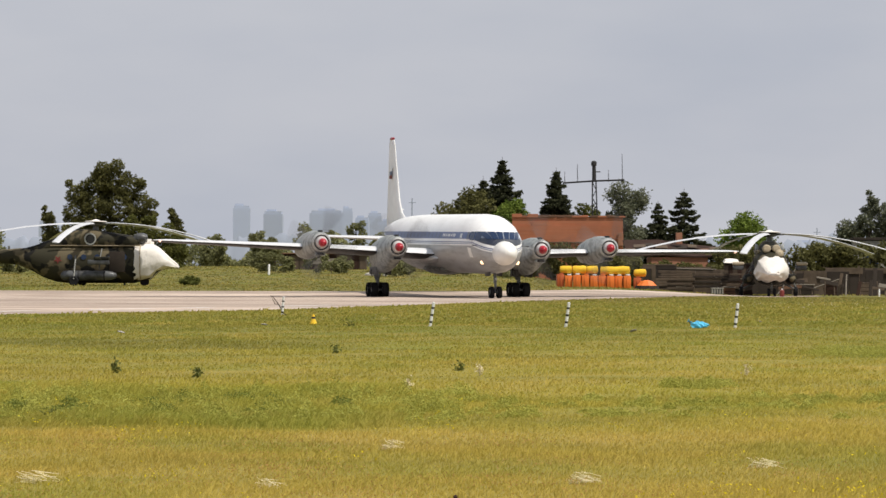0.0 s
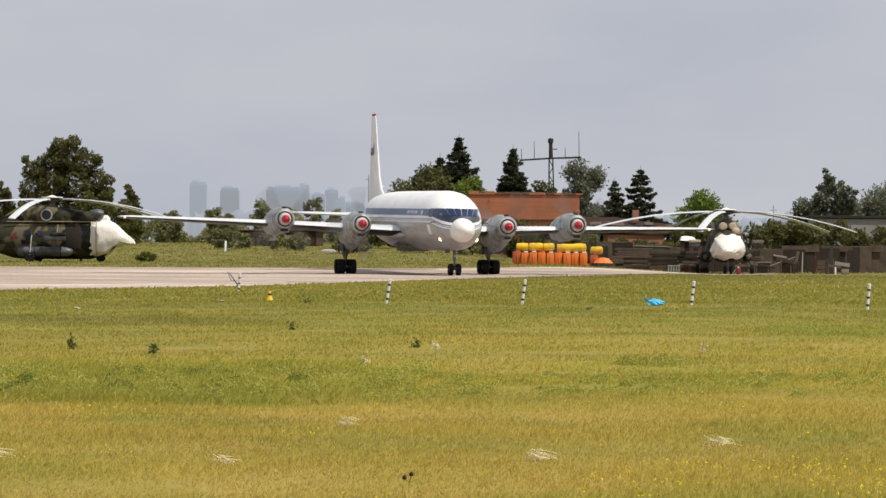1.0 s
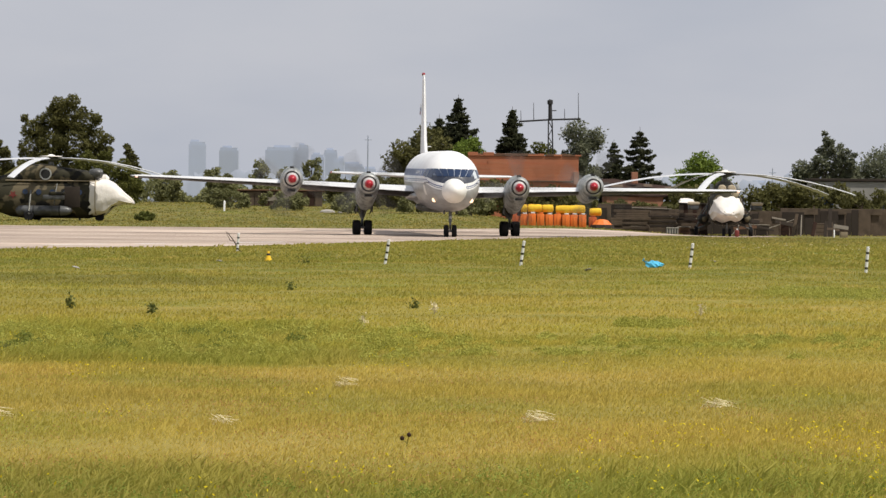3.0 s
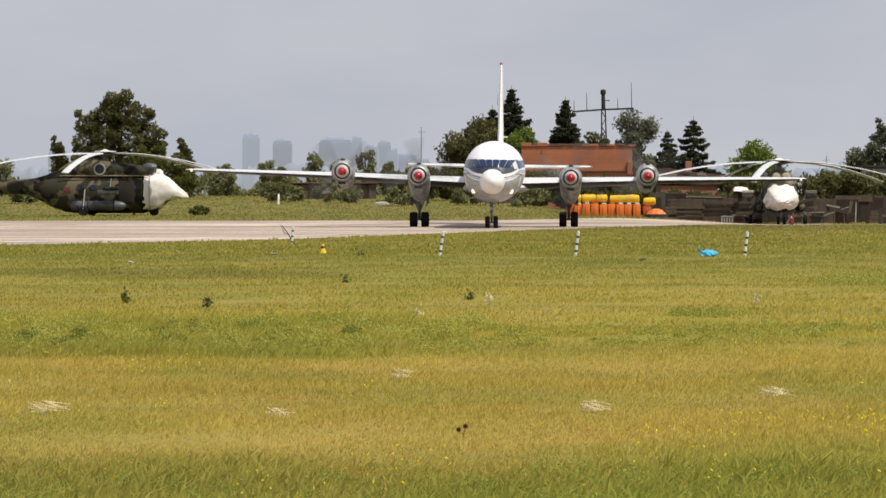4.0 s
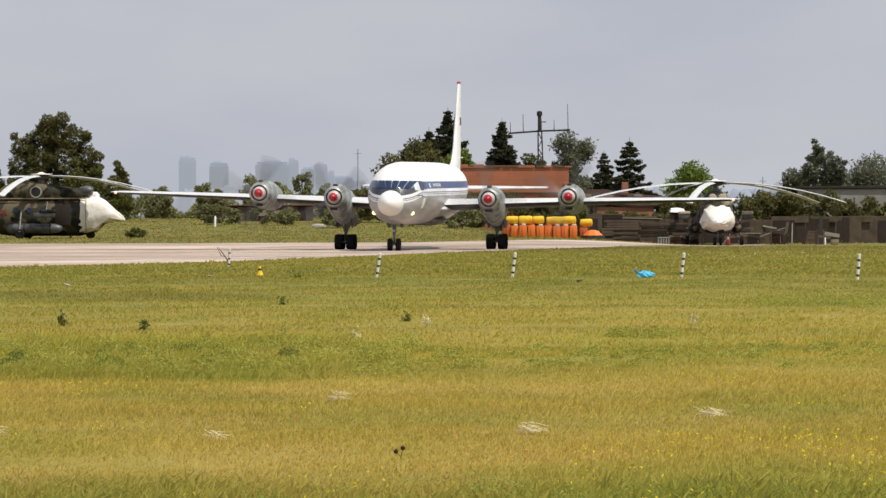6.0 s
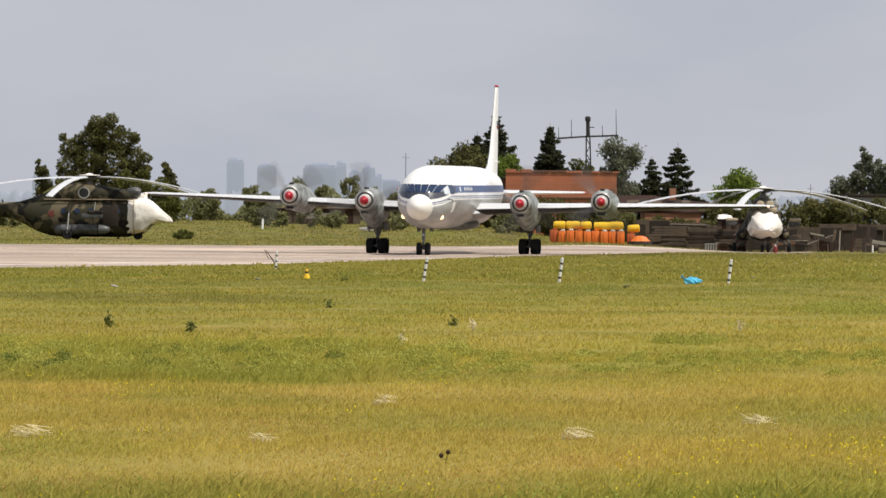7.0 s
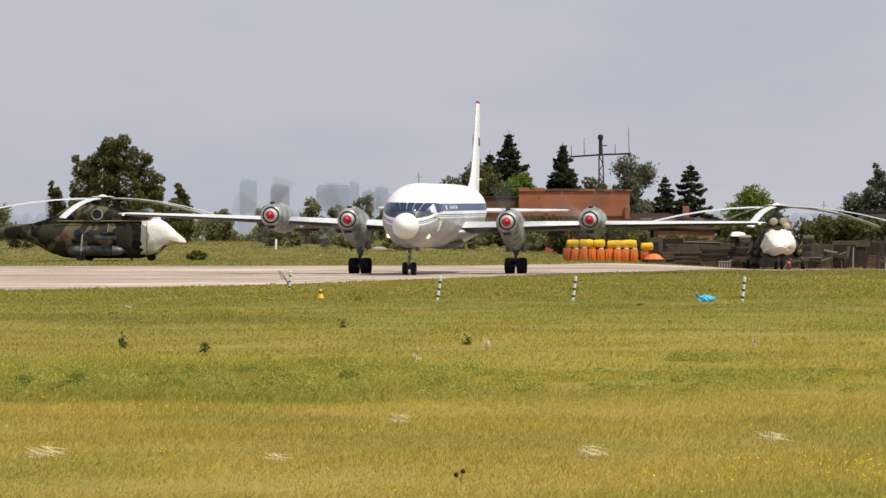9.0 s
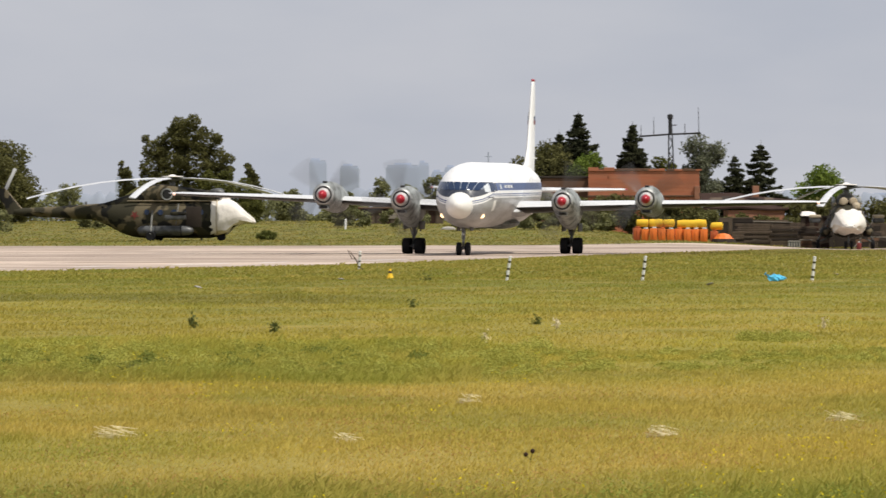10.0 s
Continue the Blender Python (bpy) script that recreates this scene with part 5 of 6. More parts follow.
def wing_section(x, le, chord, z, thick, slope=0.0, n=9):
    """A closed aerofoil ring at the span station x."""
    up, dn = [], []
    for i in range(n + 1):
        c = 0.5 - 0.5 * math.cos(math.pi * i / n)
        t = thick / 0.2 * (0.2969 * math.sqrt(c) - 0.126 * c - 0.3516 * c * c + 0.2843 * c ** 3 - 0.1015 * c ** 4) * chord
        camber = 0.012 * chord * math.sin(math.pi * c) - slope * c * chord
        up.append((x, le + c * chord, z + camber + t))
        dn.append((x, le + c * chord, z + camber - t * 0.8))
    return up + dn[-2:0:-1]


def skins(sections):
    """The upper and the lower skin of a wing, parted along its leading edge."""
    rings = [wing_section(*s, 0.06) for s in sections]
    n = 9
    upper = [r[:n + 1] for r in rings]
    lower = [r[n:] + [r[0]] for r in rings]
    return loft(upper, cap=False, closed=False), loft(lower, cap=False, closed=False)


def surface(sections):
    return loft([wing_section(*s) for s in sections])


def nacelle(root, x, y, z, inner):
    drop = 0.82 if inner else 0.30
    rings = []
    for dy, r, d, lift in ((0.62, 0.585, 0.0, 0.0), (0.70, 0.625, 0.02, 0), (1.2, 0.69, 0.15, 0.0), (1.9, 0.71, 0.45, 0.02), (2.8, 0.71, 0.85, 0.03),
                           (3.9, 0.69, 1.1, 0.0), (5.2, 0.66, 1.1, -0.08), (7.0, 0.52, 0.7, -0.25), (8.8 if inner else 8.0, 0.14, 0.2, -0.4)):
        rx = r * (0.92 if d > 0.3 else 1.0)
        rings.append(hoop(y + dy, rx, r + drop * d / 2, x, z + lift - drop * d / 2 * 1.0, 22))
    pod = part("nacelle", loft(rings), M["cowl"], root, m=AIRFRAME)
    part("intake_lip", loft([hoop(y + 0.50, 0.475, 0.475, x, z, 26), hoop(y + 0.49, 0.50, 0.50, x, z, 26), hoop(y + 0.53, 0.545, 0.545, x, z, 26),
                             hoop(y + 0.63, 0.592, 0.592, x, z, 26)], cap=False), M["lip"], pod, "pale metal intake lip")
    part("intake_rim", loft([hoop(y + 0.56, 0.415, 0.415, x, z, 26), hoop(y + 0.50, 0.43, 0.43, x, z, 26), hoop(y + 0.485, 0.455, 0.455, x, z, 26), hoop(y + 0.505, 0.48, 0.48, x, z, 26)], cap=False),
         M["rimdark"], pod, "dark rubber intake rim")
    part("intake_throat", loft([hoop(y + 0.55, 0.42, 0.42, x, z, 26), hoop(y + 0.60, 0.41, 0.41, x, z, 26), hoop(y + 0.9, 0.37, 0.37, x, z, 26)], cap=False), M["dark"], pod)
    part("oil_cooler_scoop", block(0.46, 0.5, 0.13, x, y + 0.84, z - 0.70, 0.05), M["dark"], pod, "black scoop under the spinner")
    part("scoop_rim", block(0.56, 0.62, 0.20, x, y + 0.94, z - 0.72, 0.07), M["cowl"], pod)
    part("air_scoop", block(0.24, 0.5, 0.16, x, y + 1.1, z + 0.68, 0.05), M["dark"], pod, "black scoop on top")
    part("exhaust_pipe", tube([(x, y + 4.8, z - 0.72 if not inner else z - 0.9), (x, y + 6.2, z - 0.85 if not inner else z - 1.2)], [0.26, 0.24], 12), M["dark"], pod)
    if inner:
        for s in (-1, 1):
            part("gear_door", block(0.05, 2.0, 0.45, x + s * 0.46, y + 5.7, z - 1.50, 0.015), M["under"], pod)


def propeller(root, x, y, z):
    hub = new("propeller")
    hub.empty_display_size = 0.3
    hub.parent = root
    hub.matrix_basis = AIRFRAME @ pose(x, y + HUB_BACK, z)
    tagged(hub, "four dull grey propeller blades round a red spinner")
    part("spinner_cap", lathe([(-0.64, 0.03), (-0.61, 0.10), (-0.52, 0.18), (-0.37, 0.24), (-0.22, 0.262)], 20), M["red"], hub, "glossy red spinner cap")
    part("spinner_ring", lathe([(-0.22, 0.264), (-0.18, 0.30), (-0.05, 0.365), (0.12, 0.39)], 20), M["ringgrey"], hub, "grey spinner ring")
    rings = []
    for r, c, tw in ((0.40, 0.13, 60), (0.7, 0.20, 42), (1.2, 0.26, 26), (1.8, 0.26, 17), (2.15, 0.20, 14), (2.25, 0.08, 13)):
        a = radians(tw)
        ring = []
        for u, t in ((-0.5, 0.0), (-0.2, 0.05), (0.2, 0.045), (0.5, 0.0), (0.2, -0.03), (-0.2, -0.03)):
            ring.append((u * c * math.cos(a) - t * c * math.sin(a), 0.03 + u * c * math.sin(a) + t * c * math.cos(a), r))
        rings.append(ring)
    me = to_mesh("blade", loft(rings), M["blade"])
    for k in range(4):
        part("blade", me, None, hub, m=pose(0, 0, 0, 0, 90 * k + 20, 0))
    return hub


def wheel_mesh(r, w):
    tyre = lathe([(-w / 2 * 0.55, r * 0.56), (-w / 2, r * 0.72), (-w / 2 * 0.95, r * 0.9), (-w / 2 * 0.6, r * 0.985), (0, r), (w / 2 * 0.6, r * 0.985), (w / 2 * 0.95, r * 0.9),
                  (w / 2, r * 0.72), (w / 2 * 0.55, r * 0.56)], 24, "x")
    rim = lathe([(-w * 0.36, 0.05), (-w * 0.36, r * 0.2), (-w * 0.30, r * 0.55), (w * 0.30, r * 0.55), (w * 0.36, r * 0.2), (w * 0.36, 0.05)], 16, "x")
    return to_mesh("tyre", tyre, M["tyre"]), to_mesh("rim", rim, M["rim"])


def wheel(root, at, meshes):
    ob = new("wheel")
    ob.empty_display_size = 0.2
    ob.parent = root
    ob.matrix_basis = pose(*at)
    part("tyre", meshes[0], None, ob, "black rubber tyre")
    part("rim", meshes[1], None, ob, "dull metal rim")
    return ob


def airliner():
    root = thing("airliner", pose(TAXI[0][1], TAXI[0][2], 0, 0, 0, -TAXI[0][3]),
                 "white four-engine propeller airliner with blue band and grey belly, taxiing", "airplane")
    rings = [hull_ring(y, r, z) for y, r, z in HULL]
    hull = part("fuselage", loft(rings), M["livery"], root, m=AIRFRAME)
    part("radome", lathe([(-16.15, 0.04), (-16.12, 0.15), (-16.02, 0.30), (-15.82, 0.47), (-15.5, 0.62), (-15.1, 0.70), (-14.75, 0.72), (-14.5, 0.70)], 32),
         M["radome"], root, "cream-white bulbous nose radome", m=AIRFRAME @ pose(0, 0, 2.82))
    # windscreen and side panes of the cockpit, with pale frames between them
    for s in (0, 1):
        def side(a):
            return a if s == 0 else 180 - a
        for a0, a1 in ((69.5, 88.5), (50, 67.5), (34, 48)):
            part("cockpit_pane", front_pane(side(a0), side(a1), 3.64, 4.08), M["glass"], hull)
        for y0, y1, z0, z1, mat, lab in ((-13.66, -13.0, 3.56, 4.06, "blind" if s == 0 else "glass", "pane with a pale blind" if s == 0 else ""), (-12.92, -12.3, 3.57, 4.08, "glass", ""),
                                         (-12.18, -11.7, 3.62, 4.05, "glass", "")):
            part("cockpit_pane", side_pane(y0, y1, z0, z1, 1 if s == 0 else -1), M[mat], hull, lab)
        # cabin portholes in the blue band
        for k in range(13):
            y = -4.6 + 1.05 * k
            part("porthole", hull_patch(y - 0.16, y + 0.16, side(12), side(23), 0.010, 0, 3), M["port"], hull)
        for k, y in enumerate((-8.9, -8.45, -8.0, -7.45, -7.0, -6.55, -6.1, -5.65)):
            part("lettering_bar", hull_patch(y, y + (0.22 if k % 3 else 0.32), side(14.5), side(20), 0.011, 0, 3), M["white"], hull)
        part("flag_patch", hull_patch(-10.7, -10.2, side(13), side(21), 0.008, 0, 3), M["blind"], hull, "small pale flag patch")
        part("round_patch", hull_patch(-12.75, -12.2, side(-24), side(-3), 0.008, 0.12, 5), M["radome"], hull, "pale round painted patch")
        part("pitot_tube", tube([hull_point(-13.4, side(8), 0.0), (hull_point(-13.4, side(8), 0.28)[0], -13.45, 3.25), (hull_point(-13.4, side(8), 0.30)[0], -13.85, 3.25)], 0.03, 6), M["dark"], hull)
        sx = 1 if s == 0 else -1
        # landing lamps low on the nose
        lamp = part("lamp_pod", lathe([(-13.62, 0.14), (-13.45, 0.165), (-13.1, 0.12), (-12.9, 0.03)], 14), M["cowl"], hull, m=pose(sx * 1.06, 0, 2.28))
        part("lamp_glass", lathe([(-13.66, 0.03), (-13.65, 0.10), (-13.62, 0.135)], 14), M["lamp"], lamp, "lit warm landing lamp")
        # wing, tip light, flap and aileron
        secs = [(sx * 1.2, -2.9, 5.6, 2.66, 0.14), (sx * 4.5, -2.45, 4.85, 2.78, 0.135), (sx * 9.05, -1.75, 3.9, 2.95, 0.125), (sx * 14.0, -1.1, 2.85, 3.08, 0.12),
                (sx * 17.9, -0.62, 2.05, 3.17, 0.11), (sx * 18.5, -0.45, 1.6, 3.18, 0.09), (sx * 18.72, -0.1, 0.9, 3.18, 0.06)]
        if sx < 0:
            secs = secs[::-1]
        top, bottom = skins(secs)
        w = part("wing", top, M["wing"], root, "pale grey straight tapered wing", m=AIRFRAME)
        # lower skin carries its shade as near-black colour
        part("lower_skin", bottom, M["under"], w, "stained metal underside, shade painted into its colour")
        part("flap", surface(sorted([(sx * 2.0, 2.5, 0.95, 2.38, 0.1), (sx * 8.0, 1.95, 0.75, 2.62, 0.1)])), M["cowl"], w)
        part("aileron", surface(sorted([(sx * 11.0, 1.75, 0.55, 2.90, 0.1), (sx * 17.4, 1.2, 0.4, 3.08, 0.1)])), M["wing"], w)
        part("tip_lamp", lathe([(-0.62, 0.02), (-0.56, 0.07), (-0.45, 0.08), (-0.30, 0.05)], 10), M["beacon"], w, "lit wing tip lamp", m=pose(sx * 18.35, 0, 3.14))
        part("wing_root_fairing", loft([hoop(y, r, r * 0.55, sx * 1.45, 2.42, 14) for y, r in ((-3.6, 0.05), (-2.6, 0.42), (0, 0.6), (2.8, 0.5), (4.4, 0.06))]), M["wing"], w)
        # tailplane
        tail = [(sx * 0.2, 14.9, 3.1, 3.55, 0.11), (sx * 3.0, 15.55, 2.3, 3.60, 0.11), (sx * 5.7, 16.15, 1.5, 3.66, 0.10), (sx * 5.9, 16.5, 0.8, 3.67, 0.07)]
        if sx < 0:
            tail = tail[::-1]
        t = part("tailplane", surface(tail), M["wing"], root, m=AIRFRAME)
        part("tailplane_tip", lathe([(-0.3, 0.02), (0.0, 0.07), (0.5, 0.03)], 8), M["red"], t, "red tip", m=pose(sx * 5.9, 16.6, 3.67))
    # fin with its fillet: sections stacked upwards, laid over from a wing section
    up = Matrix(((0, 0, 1, 0), (0, 1, 0, 0), (1, 0, 0, 0), (0, 0, 0, 1)))
    fin = [(4.1, 12.0, 7.4, 0, 0.05), (4.75, 12.9, 6.5, 0, 0.06), (5.3, 14.6, 4.75, 0, 0.085), (6.1, 15.5, 3.8, 0, 0.10), (8.0, 16.45, 2.75, 0, 0.105), (9.7, 17.25, 1.85, 0, 0.11), (10.1, 17.5, 1.5, 0, 0.10),
           (10.24, 17.8, 0.9, 0, 0.06)]
    V, F = loft([[(x, y, z) for x, y, z in wing_section(*s)] for s in fin])
    f = part("fin", moved((V, F), up), M["white"], root, "tall white fin", m=AIRFRAME)
    part("fin_cap", lathe([(17.55, 0.02), (17.7, 0.09), (18.4, 0.10), (18.9, 0.02)], 10), M["red"], f, "red-edged fin cap", m=pose(0, 0, 10.2))
    for s in (-1, 1):
        part("flag", block(0.02, 0.75, 0.24, s * 0.16, 17.6, 8.15, 0.005), M["white"], f, "white bar of a flag", smooth=False)
        part("flag", block(0.02, 0.75, 0.24, s * 0.17, 17.6, 7.9, 0.005), M["port"], f, "blue bar of a flag", smooth=False)
        part("flag", block(0.02, 0.75, 0.24, s * 0.18, 17.6, 7.65, 0.005), M["star"], f, "red bar of a flag", smooth=False)
    part("tail_aerial", tube([(0.05, 16.4, 5.5), (0.5, 16.4, 5.5)], 0.03, 5), M["white"], f)
    part("keel_fairing", loft([hoop(y, rx, rz, 0, 1.75, 16) for y, rx, rz in ((-3.4, 0.1, 0.05), (-2.4, 1.1, 0.25), (1.5, 1.3, 0.36), (4.2, 0.8, 0.2), (5.2, 0.1, 0.04))]), M["cowl"], root, m=AIRFRAME)
    props = []
    for x, y, z, inner in ENGINES:
        nacelle(root, x, y, z, inner)
        props.append(propeller(root, x, y, z))
    # main gear: leg, bogie, braces
    wheels = []
    big = wheel_mesh(0.46, 0.44)
    small = wheel_mesh(0.36, 0.27)
    for s in (-1, 1):
        gx = s * 4.5 - 0.06
        leg = part("gear_leg", join(tube([(gx, 0.05, 0.5), (gx, 0.1, 1.25)], 0.085, 10), tube([(gx, 0.1, 1.2), (gx, 0.15, 2.3)], 0.13, 10)), M["strut"], root)
        part("bogie_beam", join(tube([(gx, -0.6, 0.46), (gx, 0.6, 0.46)], 0.075, 8), tube([(gx - 0.38, -0.55, 0.46), (gx + 0.38, -0.55, 0.46)], 0.06, 8),
                                tube([(gx - 0.38, 0.55, 0.46), (gx + 0.38, 0.55, 0.46)], 0.06, 8)), M["strut"], leg)
        part("torque_link", tube([(gx, -0.12, 0.62), (gx, -0.42, 0.95), (gx, -0.1, 1.3)], 0.045, 6), M["strut"], leg)
        for d in (-1, 1):
            part("side_brace", tube([(gx + d * 0.08, 0.1, 1.05), (gx + d * 0.38, 0.2, 1.9)], 0.04, 6), M["strut"], leg)
            part("brake_hose", tube([(gx + d * 0.42, -0.3, 1.75), (gx + d * 0.5, -0.4, 1.5), (gx + d * 0.42, -0.42, 1.28)], 0.035, 5), M["dark"], leg)
        part("drag_brace", tube([(gx, 0.1, 1.1), (gx, 1.6, 2.0)], 0.06, 7), M["strut"], leg)
    for at in MAIN_WHEELS:
        wheels.append((wheel(root, at, big), at, 0.46))
    leg = part("nose_leg", join(tube([(-0.03, -12.75, 0.36), (-0.03, -12.72, 0.95)], 0.065, 10), tube([(-0.03, -12.72, 0.9), (-0.03, -12.6, 1.75)], 0.10, 10)), M["strut"], root)
    part("axle", tube([(-0.24, -12.75, 0.36), (0.18, -12.75, 0.36)], 0.05, 8), M["strut"], leg)
    part("torque_link", tube([(-0.03, -12.84, 0.5), (-0.03, -13.05, 0.72), (-0.03, -12.82, 1.0)], 0.035, 6), M["strut"], leg)
    part("taxi_lamp", lathe([(-12.98, 0.06), (-12.9, 0.08), (-12.8, 0.04)], 10), M["lip"], leg, m=pose(-0.03, 0, 1.15))
    for s in (-1, 1):
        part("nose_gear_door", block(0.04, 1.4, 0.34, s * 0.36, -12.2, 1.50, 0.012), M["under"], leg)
    for at in NOSE_WHEELS:
        wheels.append((wheel(root, at, small), at, 0.36))
    return root, props, wheels


# ---- helicopters ----
# local axes: nose to -y, z up; the origin lies on the ground below the rotor
def helicopter(name, m, label, turn, cover_sand, lift):
    deep = 0.0 if lift else 0.13
    root = thing(name, m, label, "helicopter", "parked helicopters")
    rings = [hoop(y, rx, rz + deep * min(1.0, rz * rz), 0, z + lift * (y < 4) - deep * min(1.0, rz), 24, 0.92) for y, rx, rz, z in
             ((-5.25, 0.2, 0.12, 1.62), (-5.1, 0.5, 0.28, 1.66), (-4.6, 0.8, 0.6, 1.76), (-3.9, 1.1, 1.02, 1.74), (-2.8, 1.25, 1.26, 1.72), (2.0, 1.25, 1.26, 1.72),
              (2.9, 1.2, 1.2, 1.76), (3.8, 1.05, 1.0, 1.86), (4.7, 0.75, 0.74, 2.0), (5.6, 0.5, 0.52, 2.1))]
    hull = part("fuselage", loft(rings), M["camo"], root)
    part("tail_boom", loft([hoop(y, r, r * 1.1, 0, z, 16) for y, r, z in ((4.0, 0.66, 2.12), (5.6, 0.54, 2.14), (8.5, 0.38, 2.12), (11.2, 0.27, 2.12), (11.7, 0.2, 2.16))]), M["camo"], root)
    part("tail_fin", loft([[(sx * w, y, z) for sx, y in ((-1, le), (-0.6, le - 0.12), (0.6, le - 0.12), (1, le), (0.8, le + ch), (-0.8, le + ch))] for z, le, ch, w in
                           ((1.95, 11.0, 1.15, 0.17), (2.6, 11.5, 0.95, 0.14), (3.4, 12.15, 0.8, 0.11), (3.85, 12.5, 0.6, 0.09))]), M["camo"], root)
    stab = part("stabiliser", surface([(-1.6, 9.4, 0.75, 2.1, 0.12), (1.6, 9.4, 0.75, 2.1, 0.12)]), M["camo"], root)
    hubt = part("tail_rotor", lathe([(-0.12, 0.1), (0.12, 0.12), (0.3, 0.05)], 10, "x"), M["hub"], root, m=pose(0.28, 12.5, 3.65))
    for k in range(3):
        part("tail_blade", block(0.05, 0.24, 1.75, 0, 0, 0.98, 0.015), M["rotor"], hubt, m=pose(0.12, 0, 0, 120 * k + 25, 0, 0))
    # engine deck and intakes
    deck = part("engine_cowling", loft([hoop(y, rx * (0.78 if lift else 1.0), rz * (0.9 if lift else 1.0), 0, z, 22, 0.8) for y, rx, rz, z in
                                        ((-3.3, 0.72, 0.30, 3.2), (-2.9, 0.85, 0.46, 3.2), (-1.0, 0.95, 0.62, 3.3), (0.6, 0.98, 0.78, 3.4), (1.6, 0.9, 0.7, 3.4), (2.6, 0.75, 0.55, 3.1), (4.2, 0.5, 0.42, 2.62), (5.6, 0.2, 0.2, 2.42))]),
                M["camo"], root)
    for s in (-1, 1):
        part("engine_intake", lathe([(-3.75, 0.10), (-3.72, 0.24), (-3.5, 0.30), (-3.2, 0.31), (-2.9, 0.3)] if cover_sand else
                                    [(-3.75, 0.10), (-3.72, 0.30), (-3.5, 0.40), (-3.2, 0.38), (-2.9, 0.3)], 16), M["sand" if cover_sand else "tank"], deck,
             "covered engine intake" if cover_sand else "", m=pose(s * (0.35 if cover_sand else 0.42), 0, 3.46))
        part("exhaust_rim", lathe([(0.0, 0.36), (0.18, 0.44), (0.24, 0.44), (0.24, 0.36)], 18, "x"), M["lip"], deck, "pale metal exhaust ring", m=pose(s * 0.82, 0.25, 3.42) @ pose(0, 0, 0, 0, 0, 0 if s > 0 else 180))
        part("exhaust_bore", lathe([(0.15, 0.34), (0.252, 0.345)], 18, "x"), M["dark"], deck, m=pose(s * 0.82, 0.25, 3.42) @ pose(0, 0, 0, 0, 0, 0 if s > 0 else 180))
        # side fuel tank
        tank = part("fuel_tank", lathe([(-1.9, 0.05), (-1.8, 0.20), (-1.5, 0.32), (-1.1, 0.36), (1.6, 0.37), (2.0, 0.33), (2.2, 0.18), (2.25, 0.04)], 18), M["camo"] if cover_sand else M["tank"], root, "" if cover_sand else "patchy grey side fuel tank", m=pose(s * 1.55, 0.1, 0.88 + lift - deep))
        for k in (-1.0, 0.9):
            part("tank_strap", lathe([(k - 0.05, 0.378), (k + 0.05, 0.378)], 18), M["dark"], tank)
        # main leg and wheel
        leg = part("main_leg", join(tube([(s * 1.15, 1.3, 2.2), (s * 2.1, 1.3, 0.5)], 0.07, 8), tube([(s * 1.0, 1.5, 1.0), (s * 2.1, 1.3, 0.45)], 0.06, 8),
                                    tube([(s * 1.0, 0.3, 0.95), (s * 2.1, 1.3, 0.45)], 0.05, 8)), M["hub"], root)
        part("wheel", lathe([(-0.12, 0.18), (-0.14, 0.28), (-0.1, 0.36), (0.1, 0.36), (0.14, 0.28), (0.12, 0.18)], 18, "x"), M["tyre"], leg, m=pose(s * 2.0, 1.3, 0.35))
        for k in range(5):
            part("cabin_window", lathe([(0.0, 0.2), (0.03, 0.2)], 14, "x"), M["glass"], hull, m=pose(s * 1.235 - (0.03 if s < 0 else 0), -2.3 + 1.0 * k, 2.1))
        part("star", star_geo(0.34), M["star"], hull, "faded red star", m=pose(s * 1.24, 2.6, 1.9, 0, 90 * s, 0))
        part("roof_ledge", block(0.10, 6.6, 0.09, s * 0.98, -0.1, 2.93 + lift, 0.03), M["ledge"], hull, "tan roof ledge")
        part("sliding_door", block(0.05, 1.15, 1.5, s * 1.262, -1.75, 1.75 + lift, 0.02), M["tar"], hull, "dark sliding cabin door")
        rack = part("stores_rack", block(0.75, 1.5, 0.34, s * 2.3, -0.55, 1.72 + lift, 0.06), M["tank"], root, "drab stores rack")
        part("rack_cover", block(0.86, 1.1, 0.26, s * 2.3, -0.8, 2.0 + lift, 0.11), M["sand"] if cover_sand else M["camo"], rack)
        part("weapon_strut", tube([(s * 1.0, -0.6, 2.7), (s * 1.75, -0.55, 1.7), (s * 1.9, -0.55, 1.2)], 0.05, 6), M["hub"], root)
    part("heater_fairing", lathe([(-4.0, 0.1), (-3.8, 0.3), (-2.2, 0.34), (-1.6, 0.1)], 12), M["canvas"] if not cover_sand else M["sand"], deck, "small pale fairing", m=pose(0.55, -0.2, 3.12))
    for sx in (-0.22, 0.22):
        nleg = part("nose_wheel", lathe([(-0.09, 0.15), (-0.1, 0.25), (-0.06, 0.3), (0.06, 0.3), (0.1, 0.25), (0.09, 0.15)], 16, "x"), M["tyre"], root, m=pose(sx, -3.6, 0.30))
    part("nose_leg", tube([(0, -3.6, 0.3), (0, -3.45, 1.0)], 0.07, 8), M["hub"], root)
    for fy in (6.4, 7.6):
        part("boom_aerial", block(0.04, 0.16, 0.36, 0, fy, 2.72, 0.015), M["hub"], root, m=pose(0, 0, 0, 0, 0, 0))
    part("tail_brace", tube([(0.5, 6.2, 1.9), (0.9, 8.6, 1.6), (0.3, 9.6, 2.1)], 0.035, 6), M["ledge"], root)
    part("fin_edge", tube([(0, 10.95, 2.15), (0, 11.45, 2.65), (0, 12.1, 3.45), (0, 12.45, 3.88)], [0.06, 0.07, 0.06, 0.04], 6), M["ledge"], root, "tan leading edge")
